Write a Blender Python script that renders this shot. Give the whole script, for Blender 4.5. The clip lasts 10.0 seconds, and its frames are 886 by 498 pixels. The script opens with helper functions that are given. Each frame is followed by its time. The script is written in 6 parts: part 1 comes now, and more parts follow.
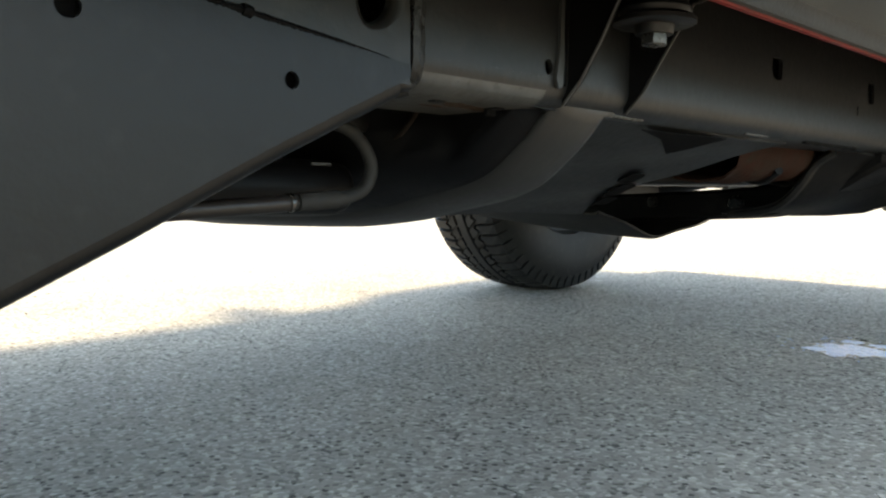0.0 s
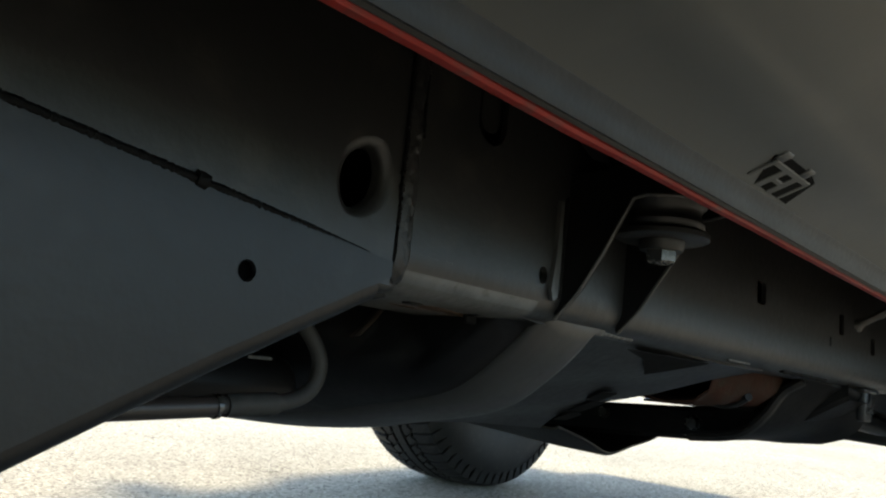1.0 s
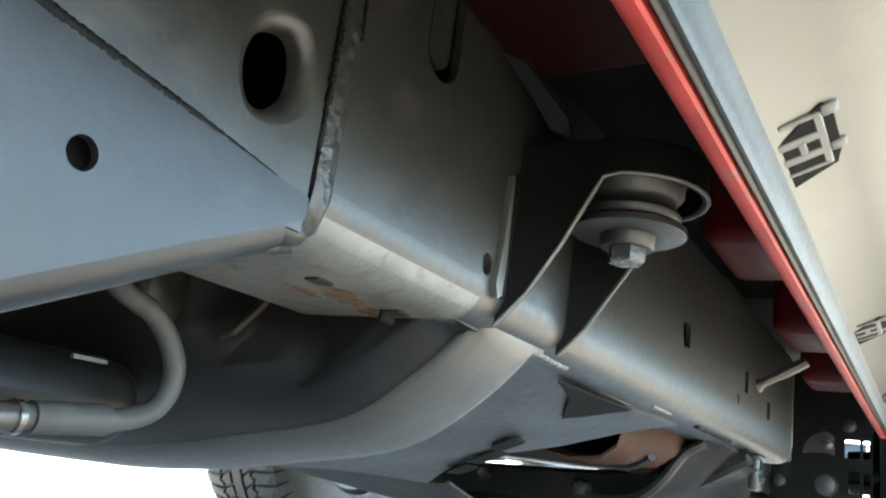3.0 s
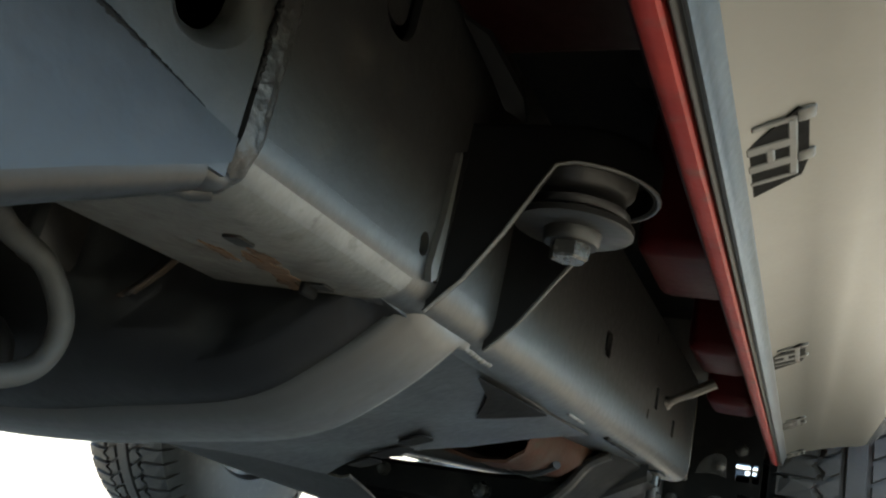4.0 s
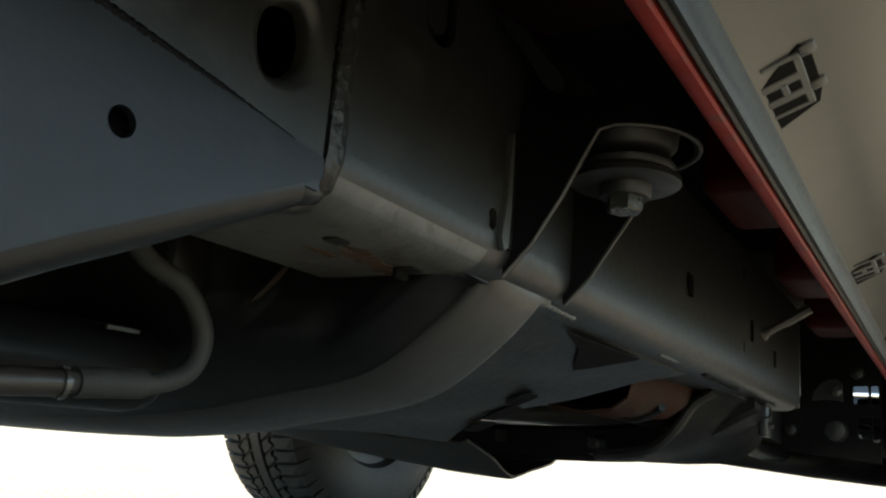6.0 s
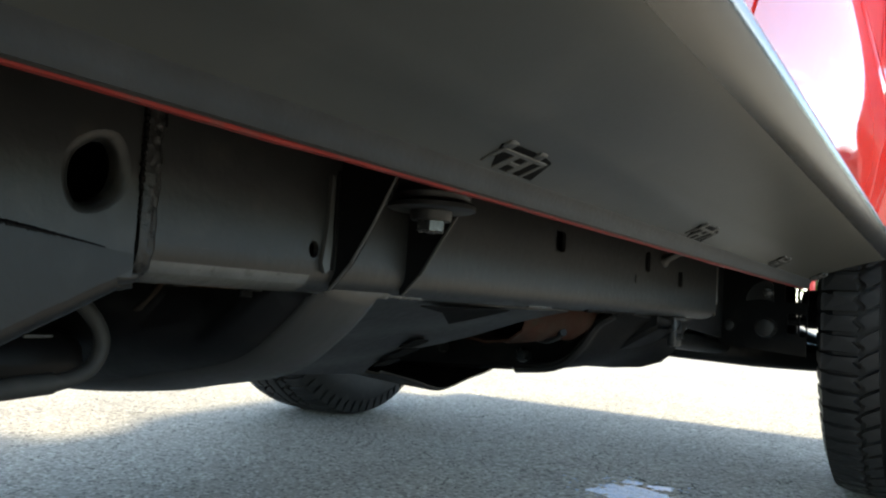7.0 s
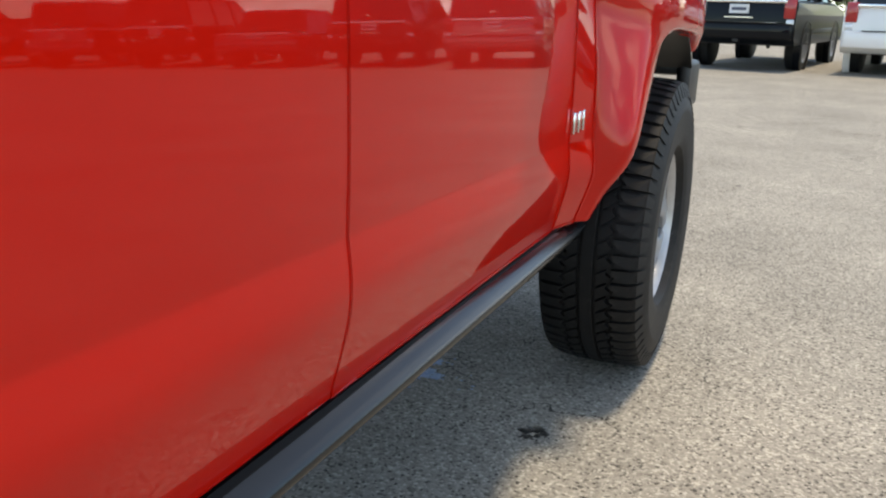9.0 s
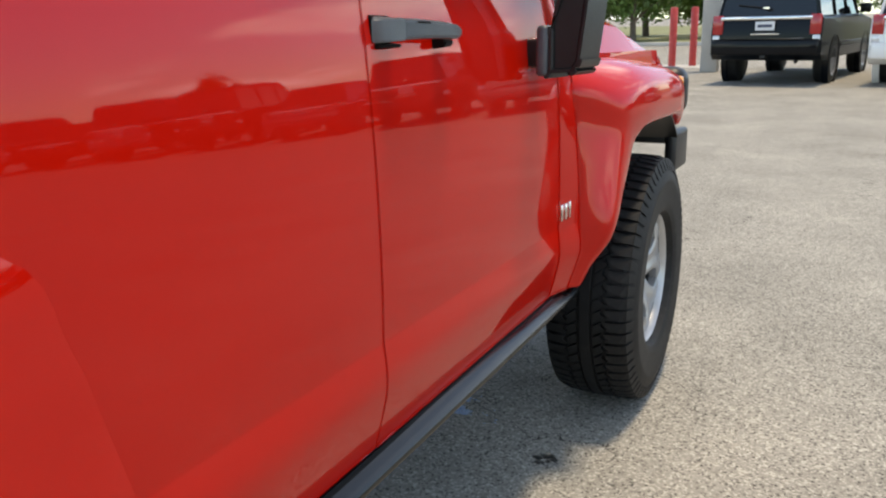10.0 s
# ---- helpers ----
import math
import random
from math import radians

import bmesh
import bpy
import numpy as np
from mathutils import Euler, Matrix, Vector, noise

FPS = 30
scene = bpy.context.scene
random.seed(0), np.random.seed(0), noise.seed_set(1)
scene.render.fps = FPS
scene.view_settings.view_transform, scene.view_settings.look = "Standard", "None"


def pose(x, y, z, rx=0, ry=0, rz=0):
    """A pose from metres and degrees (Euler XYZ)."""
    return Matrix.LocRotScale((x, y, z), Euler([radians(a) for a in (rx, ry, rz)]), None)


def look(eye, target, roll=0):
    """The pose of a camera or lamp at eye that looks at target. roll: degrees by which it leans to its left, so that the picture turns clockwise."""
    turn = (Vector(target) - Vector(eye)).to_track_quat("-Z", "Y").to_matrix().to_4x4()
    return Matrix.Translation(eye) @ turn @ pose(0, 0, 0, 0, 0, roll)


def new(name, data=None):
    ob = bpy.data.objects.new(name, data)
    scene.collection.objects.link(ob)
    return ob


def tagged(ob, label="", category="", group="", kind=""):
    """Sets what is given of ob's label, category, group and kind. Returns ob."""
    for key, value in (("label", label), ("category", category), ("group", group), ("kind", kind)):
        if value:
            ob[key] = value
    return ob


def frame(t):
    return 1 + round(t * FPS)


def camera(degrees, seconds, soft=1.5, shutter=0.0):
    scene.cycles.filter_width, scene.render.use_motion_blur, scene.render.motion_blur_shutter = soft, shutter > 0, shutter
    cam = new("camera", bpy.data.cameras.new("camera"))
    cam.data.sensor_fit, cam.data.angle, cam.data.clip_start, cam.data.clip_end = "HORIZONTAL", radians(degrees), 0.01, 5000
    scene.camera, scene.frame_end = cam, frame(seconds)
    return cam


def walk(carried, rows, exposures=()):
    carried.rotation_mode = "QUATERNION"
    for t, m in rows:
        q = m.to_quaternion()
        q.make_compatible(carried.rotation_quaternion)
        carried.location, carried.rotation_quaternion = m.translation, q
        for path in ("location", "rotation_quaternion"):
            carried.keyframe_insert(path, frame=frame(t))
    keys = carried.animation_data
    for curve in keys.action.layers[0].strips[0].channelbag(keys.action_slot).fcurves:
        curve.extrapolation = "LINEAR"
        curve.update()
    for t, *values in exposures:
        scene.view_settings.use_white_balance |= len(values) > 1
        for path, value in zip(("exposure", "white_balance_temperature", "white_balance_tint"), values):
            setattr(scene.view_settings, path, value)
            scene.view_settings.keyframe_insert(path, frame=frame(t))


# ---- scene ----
cam = camera(57.2, 10.0, soft=2.2)
PATH = [
    (0, (0.941, -2.12, 0.352), (-0.504, -0.748, 0.184), -0.6),
    (0.5, (0.908, -2.098, 0.374), (-0.524, -0.701, 0.403), 1.6),
    (1, (0.853, -2.074, 0.377), (-0.465, -0.592, 0.638), 4.7),
    (1.5, (0.828, -2.03, 0.395), (-0.359, -0.471, 0.797), 6.0),
    (2, (0.783, -2.009, 0.37), (-0.343, -0.411, 0.792), 6.6),
    (2.5, (0.767, -2.003, 0.352), (-0.333, -0.393, 0.798), 5.8),
    (4, (0.732, -1.97, 0.345), (-0.122, -0.228, 0.829), 11.7),
    (4.5, (0.733, -1.964, 0.344), (-0.095, -0.213, 0.842), 11.3),
    (5, (0.741, -1.969, 0.328), (-0.12, -0.213, 0.743), 9.3),
    (5.2, (0.742, -1.979, 0.32), (-0.198, -0.26, 0.721), 8.4),
    (6.5, (0.823, -2.024, 0.363), (-0.239, -0.366, 0.71), 2.8),
    (7, (0.918, -2.047, 0.412), (-0.175, -0.375, 0.499), 2.5),
    (7.5, (0.974, -2.09, 0.461), (-0.128, -0.423, 0.363), 3.1),
    (8, (1.045, -2.126, 0.546), (0.118, -0.378, 0.252), 3.4),
    (8.5, (1.117, -2.183, 0.728), (0.32, -0.42, 0.224), 3.4),
    (9, (1.242, -2.259, 0.978), (0.47, -0.507, 0.399), 1.5),
    (9.5, (1.37, -2.37, 1.113), (0.552, -0.66, 0.475), -1.7),
    (10, (1.453, -2.58, 1.228), (0.581, -0.863, 0.689), -1.5),
]
EXPOSURES = [(0, 2.85, 10250, 9), (0.5, 2.32, 9550, 6), (1, 2.35, 9000, 5), (1.5, 3.5, 8550, 5), (2.0, 5.13, 8550, 6), (2.5, 5.65, 8450, 5), (2.7, 5.62, 8500, 5), (3.8, 4.1, 9000, 5), (4.5, 3.32, 9800, 4), (5.0, 2.7, 9650, 4), (5.2, 2.65, 9700, 4), (6.5, 2.8, 10300, 4), (7.0, 2.57, 8700, 5), (7.5, 2.35, 8450, 6), (8.0, 2.07, 8300, 5), (8.5, 1.3, 8800, 11), (10, 1.25, 9000, 11)]
walk(cam, [(t, look(eye, target, roll)) for t, eye, target, roll in PATH], EXPOSURES)

# ---- world, sun, exposure ----
SUN_ELEVATION, SUN_AZIMUTH = 80.0, 36.0
world = bpy.data.worlds.new("sky")
scene.world = world
world.use_nodes = True
wn, wl = world.node_tree.nodes, world.node_tree.links
wn.clear()
w_out = wn.new("ShaderNodeOutputWorld")
w_bg = wn.new("ShaderNodeBackground")
w_sky = wn.new("ShaderNodeTexSky")
w_sky.sky_type, w_sky.sun_disc = "NISHITA", False
w_sky.sun_elevation, w_sky.sun_rotation = radians(SUN_ELEVATION), radians(SUN_AZIMUTH)
w_sky.ozone_density, w_sky.air_density, w_sky.dust_density = 1.6, 1.0, 0.0
w_co = wn.new("ShaderNodeTexCoord")
# a flat layer of broken clouds with blue between
w_sep, w_up, w_flat = wn.new("ShaderNodeSeparateXYZ"), wn.new("ShaderNodeMath"), wn.new("ShaderNodeVectorMath")
w_lift = wn.new("ShaderNodeMath")
w_lift.operation, w_lift.inputs[1].default_value = "MAXIMUM", 0.0
w_up.operation, w_up.inputs[1].default_value = "ADD", 0.14
w_comb = wn.new("ShaderNodeCombineXYZ")
w_flat.operation = "DIVIDE"
w_noise = wn.new("ShaderNodeTexNoise")
w_noise.inputs["Scale"].default_value, w_noise.inputs["Detail"].default_value, w_noise.inputs["Roughness"].default_value = 0.95, 8.0, 0.58
w_ramp = wn.new("ShaderNodeValToRGB")
w_ramp.color_ramp.elements[0].position, w_ramp.color_ramp.elements[1].position = 0.495, 0.64
w_mix = wn.new("ShaderNodeMix")
w_mix.data_type = "RGBA"
w_mix.inputs[7].default_value = (8.7, 9.8, 11.8, 1)
wl.new(w_co.outputs["Generated"], w_sep.inputs["Vector"])
wl.new(w_sep.outputs["Z"], w_lift.inputs[0])
wl.new(w_lift.outputs[0], w_up.inputs[0])
for axis in ("X", "Y", "Z"):
    wl.new(w_up.outputs[0], w_comb.inputs[axis])
wl.new(w_co.outputs["Generated"], w_flat.inputs[0])
wl.new(w_comb.outputs["Vector"], w_flat.inputs[1])
wl.new(w_flat.outputs["Vector"], w_noise.inputs["Vector"])
w_thin = wn.new("ShaderNodeMath")
w_thin.operation, w_thin.inputs[1].default_value = "MULTIPLY_ADD", -0.20
wl.new(w_lift.outputs[0], w_thin.inputs[0])
wl.new(w_noise.outputs["Fac"], w_thin.inputs[2])
wl.new(w_thin.outputs[0], w_ramp.inputs["Fac"])
wl.new(w_ramp.outputs["Color"], w_mix.inputs[0])
# pale round the high sun, blue down to the horizon
w_tint, w_air = wn.new("ShaderNodeMix"), wn.new("ShaderNodeMix")
w_tint.data_type, w_air.data_type, w_air.blend_type = "RGBA", "RGBA", "MULTIPLY"
w_tint.inputs[6].default_value, w_tint.inputs[7].default_value = (0.52, 0.74, 1.00, 1), (1.50, 1.14, 0.78, 1)
w_air.inputs[0].default_value = 1.0
w_high = wn.new("ShaderNodeMath")
w_high.operation, w_high.inputs[1].default_value = "POWER", 1.4
wl.new(w_lift.outputs[0], w_high.inputs[0])
wl.new(w_high.outputs[0], w_tint.inputs[0])
wl.new(w_sky.outputs["Color"], w_air.inputs[6])
wl.new(w_tint.outputs[2], w_air.inputs[7])
wl.new(w_air.outputs[2], w_mix.inputs[6])
wl.new(w_mix.outputs[2], w_bg.inputs["Color"])
wl.new(w_bg.outputs["Background"], w_out.inputs["Surface"])
w_bg.inputs["Strength"].default_value = 0.15

sun_data = bpy.data.lights.new("sun", "SUN")
sun_data.energy, sun_data.angle, sun_data.color = 1.35, radians(8.0), (1.0, 0.95, 0.87)
sun = new("sun", sun_data)
az, el = radians(SUN_AZIMUTH), radians(SUN_ELEVATION)
sun_way = Vector((math.sin(az) * math.cos(el), math.cos(az) * math.cos(el), math.sin(el)))
sun.matrix_world = look(sun_way * 50, (0, 0, 0))


# ---- materials ----
def surface(name, c1, c2, scale=8.0, rough=0.5, metal=0.0, bump=0.0, fine=120.0, coat=0.0, haze=0.01, grime=None, spread=0.08, spec=0.5, lump=0.0, lumps=45.0):
    """A two-scale procedural surface: patches from c1 to c2, fine grain in roughness and relief, and grime in blotches."""
    m = bpy.data.materials.new(name)
    m.use_nodes = True
    n, l = m.node_tree.nodes, m.node_tree.links
    b = n["Principled BSDF"]
    co = n.new("ShaderNodeTexCoord")
    big = n.new("ShaderNodeTexNoise")
    big.inputs["Scale"].default_value, big.inputs["Detail"].default_value, big.inputs["Roughness"].default_value = scale, 6, 0.6
    small = n.new("ShaderNodeTexNoise")
    small.inputs["Scale"].default_value, small.inputs["Detail"].default_value = fine, 3
    l.new(co.outputs["Object"], big.inputs["Vector"]), l.new(co.outputs["Object"], small.inputs["Vector"])
    ramp = n.new("ShaderNodeValToRGB")
    ramp.color_ramp.elements[0].position, ramp.color_ramp.elements[1].position = 0.32, 0.68
    ramp.color_ramp.elements[0].color, ramp.color_ramp.elements[1].color = (*c1, 1), (*c2, 1)
    l.new(big.outputs["Fac"], ramp.inputs["Fac"])
    colour = ramp.outputs["Color"]
    if grime:
        spots = n.new("ShaderNodeTexNoise")
        spots.inputs["Scale"].default_value, spots.inputs["Detail"].default_value = scale * 2.7, 8
        l.new(co.outputs["Object"], spots.inputs["Vector"])
        cut = n.new("ShaderNodeValToRGB")
        cut.color_ramp.elements[0].position, cut.color_ramp.elements[1].position = 0.56, 0.70
        l.new(spots.outputs["Fac"], cut.inputs["Fac"])
        mix = n.new("ShaderNodeMix")
        mix.data_type = "RGBA"
        l.new(cut.outputs["Color"], mix.inputs[0]), l.new(colour, mix.inputs[6])
        mix.inputs[7].default_value = (*grime, 1)
        colour = mix.outputs[2]
    l.new(colour, b.inputs["Base Color"])
    rr = n.new("ShaderNodeMapRange")
    rr.inputs["To Min"].default_value, rr.inputs["To Max"].default_value = max(0.02, rough - spread), min(1, rough + spread)
    l.new(small.outputs["Fac"], rr.inputs["Value"]), l.new(rr.outputs["Result"], b.inputs["Roughness"])
    b.inputs["Metallic"].default_value, b.inputs["Coat Weight"].default_value, b.inputs["Specular IOR Level"].default_value = metal, coat, spec
    b.inputs["Coat Roughness"].default_value = haze
    if bump:
        bp = n.new("ShaderNodeBump")
        bp.inputs["Strength"].default_value, bp.inputs["Distance"].default_value = bump, 0.002
        l.new(small.outputs["Fac"], bp.inputs["Height"]), l.new(bp.outputs["Normal"], b.inputs["Normal"])
        if lump:
            dents = n.new("ShaderNodeTexNoise")
            dents.inputs["Scale"].default_value, dents.inputs["Detail"].default_value, dents.inputs["Roughness"].default_value = lumps, 4, 0.62
            coarse = n.new("ShaderNodeBump")
            coarse.inputs["Strength"].default_value, coarse.inputs["Distance"].default_value = lump, 0.006
            l.new(co.outputs["Object"], dents.inputs["Vector"]), l.new(dents.outputs["Fac"], coarse.inputs["Height"])
            l.new(coarse.outputs["Normal"], bp.inputs["Normal"])
    return m


RED = surface("red_paint", (0.50, 0.0052, 0.0018), (0.55, 0.0070, 0.0025), 2, 0.6, 0.0, 0, 60, coat=0.76, haze=0.022, spread=0.04, spec=0.02)
# Body red darkened nearly to black for the shade under the floor.
RED_SHADED = surface("red_underbody_paint", (0.00310, 0.00026, 0.00034), (0.00460, 0.00036, 0.00046), 9, 0.5, 0, 0.08, 140, grime=(0.00200, 0.00090, 0.00090), spec=0.06)
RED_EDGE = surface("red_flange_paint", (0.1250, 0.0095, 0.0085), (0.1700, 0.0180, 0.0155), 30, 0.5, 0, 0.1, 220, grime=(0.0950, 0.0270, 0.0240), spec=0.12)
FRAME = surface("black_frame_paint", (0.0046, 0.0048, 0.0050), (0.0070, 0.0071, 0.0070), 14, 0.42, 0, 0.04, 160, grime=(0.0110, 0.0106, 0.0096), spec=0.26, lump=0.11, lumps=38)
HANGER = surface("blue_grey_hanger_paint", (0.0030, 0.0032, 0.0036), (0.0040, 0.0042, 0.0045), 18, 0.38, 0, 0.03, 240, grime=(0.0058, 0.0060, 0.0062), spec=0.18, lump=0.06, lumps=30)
WELD = surface("dark_weld", (0.0008, 0.0008, 0.0009), (0.0020, 0.0020, 0.0020), 60, 0.65, 0.0, 0.4, 200, spec=0.05)
WELD_LIGHT = surface("painted_weld", (0.0050, 0.0051, 0.0052), (0.0098, 0.0097, 0.0094), 90, 0.42, 0, 0.4, 300, grime=(0.0025, 0.0025, 0.0025), spec=0.2)
RUST = surface("rust", (0.022, 0.0105, 0.0048), (0.036, 0.0190, 0.0090), 60, 0.85, 0, 0.5, 220, grime=(0.010, 0.007, 0.005), spec=0.2)
PRIMER = surface("orange_rusty_shield", (0.0200, 0.0052, 0.0024), (0.0145, 0.0082, 0.0056), 26, 0.7, 0, 0.3, 160, grime=(0.0150, 0.0115, 0.0080), spec=0.06, lump=0.3, lumps=30)
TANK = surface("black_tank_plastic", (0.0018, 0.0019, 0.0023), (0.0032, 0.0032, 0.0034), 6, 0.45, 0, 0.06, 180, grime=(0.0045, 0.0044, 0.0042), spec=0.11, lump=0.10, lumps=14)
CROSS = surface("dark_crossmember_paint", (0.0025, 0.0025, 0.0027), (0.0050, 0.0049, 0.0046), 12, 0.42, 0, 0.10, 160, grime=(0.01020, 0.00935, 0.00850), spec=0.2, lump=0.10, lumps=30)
HOSE = surface("grey_hose", (0.0130, 0.0134, 0.0134), (0.0185, 0.0186, 0.0180), 30, 0.62, 0, 0.12, 200, grime=(0.024, 0.0235, 0.022), spec=0.14)
STEEL = surface("zinc_steel", (0.022, 0.022, 0.022), (0.046, 0.0455, 0.0435), 70, 0.26, 0.5, 0.1, 200)
DULL_STEEL = surface("dull_washer_steel", (0.0036, 0.0036, 0.0037), (0.0064, 0.0063, 0.0061), 50, 0.42, 0.0, 0.1, 200, spec=0.25)
RUBBER = surface("bushing_rubber", (0.00375, 0.00375, 0.00413), (0.00675, 0.00675, 0.00675), 30, 0.45, 0, 0.1, 200, spec=0.25)
TYRE = surface("tyre_rubber", (0.0060, 0.0062, 0.0068), (0.0108, 0.0110, 0.0116), 14, 0.60, 0, 0.15, 260, grime=(0.020, 0.0195, 0.0190), spec=0.3)
ALLOY = surface("silver_alloy", (0.40, 0.40, 0.41), (0.52, 0.52, 0.52), 10, 0.36, 0.6, 0.05, 160)
BARREL = surface("brake_dusted_alloy", (0.035, 0.035, 0.036), (0.060, 0.058, 0.055), 14, 0.5, 0.3, 0.1, 160, grime=(0.020, 0.019, 0.018))
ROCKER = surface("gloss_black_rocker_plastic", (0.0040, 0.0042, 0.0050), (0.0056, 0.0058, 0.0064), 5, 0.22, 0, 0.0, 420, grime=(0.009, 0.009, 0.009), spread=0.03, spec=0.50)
# Rocker colour paled and warmed for light bounced off the ground.
ROCKER_BOUNCE = surface("dusty_rocker_plastic", (0.0206, 0.0201, 0.0172), (0.0258, 0.0251, 0.0215), 5, 0.36, 0, 0.0, 420, grime=(0.0325, 0.0313, 0.0270), spread=0.03, spec=0.45)
# Rail dust, paled for the ground light on the underside.
FRAME_DUST_LIT = surface("dusty_frame_paint", (0.0250, 0.0246, 0.0222), (0.0440, 0.0428, 0.0385), 26, 0.5, 0, 0.10, 160, grime=(0.0180, 0.0145, 0.0105), spec=0.28, lump=0.16, lumps=40)
# Worn paint with the turn's highlight put into its colour.
FRAME_WORN_LIT = surface("worn_frame_paint", (0.0300, 0.0306, 0.0302), (0.0580, 0.0582, 0.0566), 34, 0.46, 0, 0.08, 200, grime=(0.0130, 0.0130, 0.0128), spec=0.28, lump=0.12, lumps=40)
# The same red, less darkened, for outriggers that catch more light.
RED_PART_SHADED = surface("red_outrigger_paint", (0.0160, 0.0005, 0.0009), (0.0230, 0.0007, 0.0012), 9, 0.45, 0, 0.08, 140, grime=(0.0120, 0.0011, 0.0014), spec=0.06)
LIP = surface("pale_plastic_lip", (0.0175, 0.0178, 0.0172), (0.0270, 0.0270, 0.0258), 30, 0.45, 0, 0.1, 260, grime=(0.016, 0.016, 0.015), spec=0.3)
LIP_EDGE = surface("rolled_plastic_edge", (0.0115, 0.0121, 0.0128), (0.0170, 0.0176, 0.0182), 40, 0.45, 0, 0.1, 260, grime=(0.0150, 0.0150, 0.0148), spec=0.10)
CLIP = surface("grey_clip_plastic", (0.0245, 0.0245, 0.0235), (0.0340, 0.0335, 0.0320), 40, 0.5, 0, 0.05, 200, spec=0.3)
DARK = surface("black_plastic", (0.008, 0.008, 0.0085), (0.013, 0.013, 0.0135), 9, 0.42, 0, 0.15, 240, spec=0.4)
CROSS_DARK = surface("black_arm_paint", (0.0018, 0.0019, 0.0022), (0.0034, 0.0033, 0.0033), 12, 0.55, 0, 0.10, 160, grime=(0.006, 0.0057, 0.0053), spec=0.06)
# Handle grey paled for the light on the end face.
HANDLE_LIT = surface("pale_handle_plastic", (0.095, 0.112, 0.122), (0.125, 0.143, 0.153), 20, 0.45, 0, 0.12, 300)
HANDLE = surface("grey_handle_plastic", (0.055, 0.062, 0.072), (0.075, 0.083, 0.095), 20, 0.40, 0, 0.15, 300)
# Near black that stands for deep shade under the body and in recesses.
SHADE_BLACK = surface("black_undercoat", (0.0016, 0.0016, 0.0018), (0.0028, 0.0028, 0.0028), 9, 0.7, 0, 0.2, 120, spec=0.03)
SEAL = surface("black_rubber_seal", (0.003, 0.003, 0.0032), (0.005, 0.005, 0.005), 20, 0.6, 0, 0.1, 200, spec=0.12)
CHROME = surface("chrome", (0.75, 0.75, 0.76), (0.82, 0.82, 0.82), 9, 0.10, 1.0, 0, 100, spread=0.03)
AMBER = surface("amber_lens", (0.75, 0.28, 0.02), (0.82, 0.34, 0.03), 20, 0.12, 0, 0, 100, coat=0.6, spread=0.04)
LENS_RED = surface("red_lamp_lens", (0.36, 0.010, 0.012), (0.44, 0.016, 0.016), 20, 0.15, 0, 0, 100, coat=0.6, spread=0.04)
LENS_CLEAR = surface("clear_lamp_lens", (0.62, 0.63, 0.64), (0.75, 0.75, 0.76), 20, 0.10, 0.3, 0, 100, coat=0.6, spread=0.04)
GLASS_DARK = surface("tinted_glass", (0.006, 0.008, 0.010), (0.009, 0.011, 0.013), 3, 0.05, 0, 0, 60, coat=0.0, spread=0.02, spec=0.45)
BLACK_CAR = surface("black_car_paint", (0.002, 0.003, 0.0045), (0.003, 0.004, 0.006), 2, 0.5, 0, 0, 60, coat=0.34, spread=0.03, spec=0.05)
WHITE_CAR = surface("white_car_paint", (0.76, 0.76, 0.75), (0.80, 0.80, 0.79), 2, 0.25, 0, 0, 60, coat=1.0, spread=0.03)
BLUE_CAR = surface("dark_blue_car_paint", (0.010, 0.020, 0.045), (0.013, 0.025, 0.055), 2, 0.2, 0, 0, 60, coat=1.0, spread=0.03)
GREY_CAR = surface("grey_car_paint", (0.08, 0.085, 0.09), (0.10, 0.105, 0.11), 2, 0.25, 0.3, 0, 60, coat=1.0, spread=0.03)
POST_RED = surface("red_post_paint", (0.50, 0.035, 0.03), (0.60, 0.06, 0.05), 6, 0.5, 0, 0.1, 80, grime=(0.35, 0.05, 0.04))
PLATE = surface("pale_plate", (0.62, 0.64, 0.66), (0.72, 0.73, 0.74), 20, 0.4)
BARS = surface("plate_bars", (0.05, 0.06, 0.10), (0.07, 0.08, 0.12), 20, 0.4)
BARK = surface("bark", (0.09, 0.065, 0.045), (0.16, 0.12, 0.09), 9, 0.9, 0, 0.6, 60)
LEAF = surface("leaf", (0.045, 0.100, 0.016), (0.120, 0.20, 0.042), 1.2, 0.55, 0, 0, 20)
GRASS = surface("dry_grass", (0.13, 0.15, 0.05), (0.24, 0.23, 0.11), 0.4, 0.9, 0, 0.3, 8)
CONCRETE = surface("pale_concrete", (0.42, 0.40, 0.37), (0.52, 0.50, 0.46), 1.2, 0.8, 0, 0.2, 30)
PAINT_SPLASH = surface("pale_blue_splash", (0.17, 0.32, 0.56), (0.36, 0.50, 0.70), 60, 0.45, 0, 0.3, 160, grime=(0.16, 0.19, 0.22))
OIL = surface("oil_stain", (0.018, 0.017, 0.016), (0.03, 0.028, 0.026), 60, 0.35, 0, 0.2, 160)


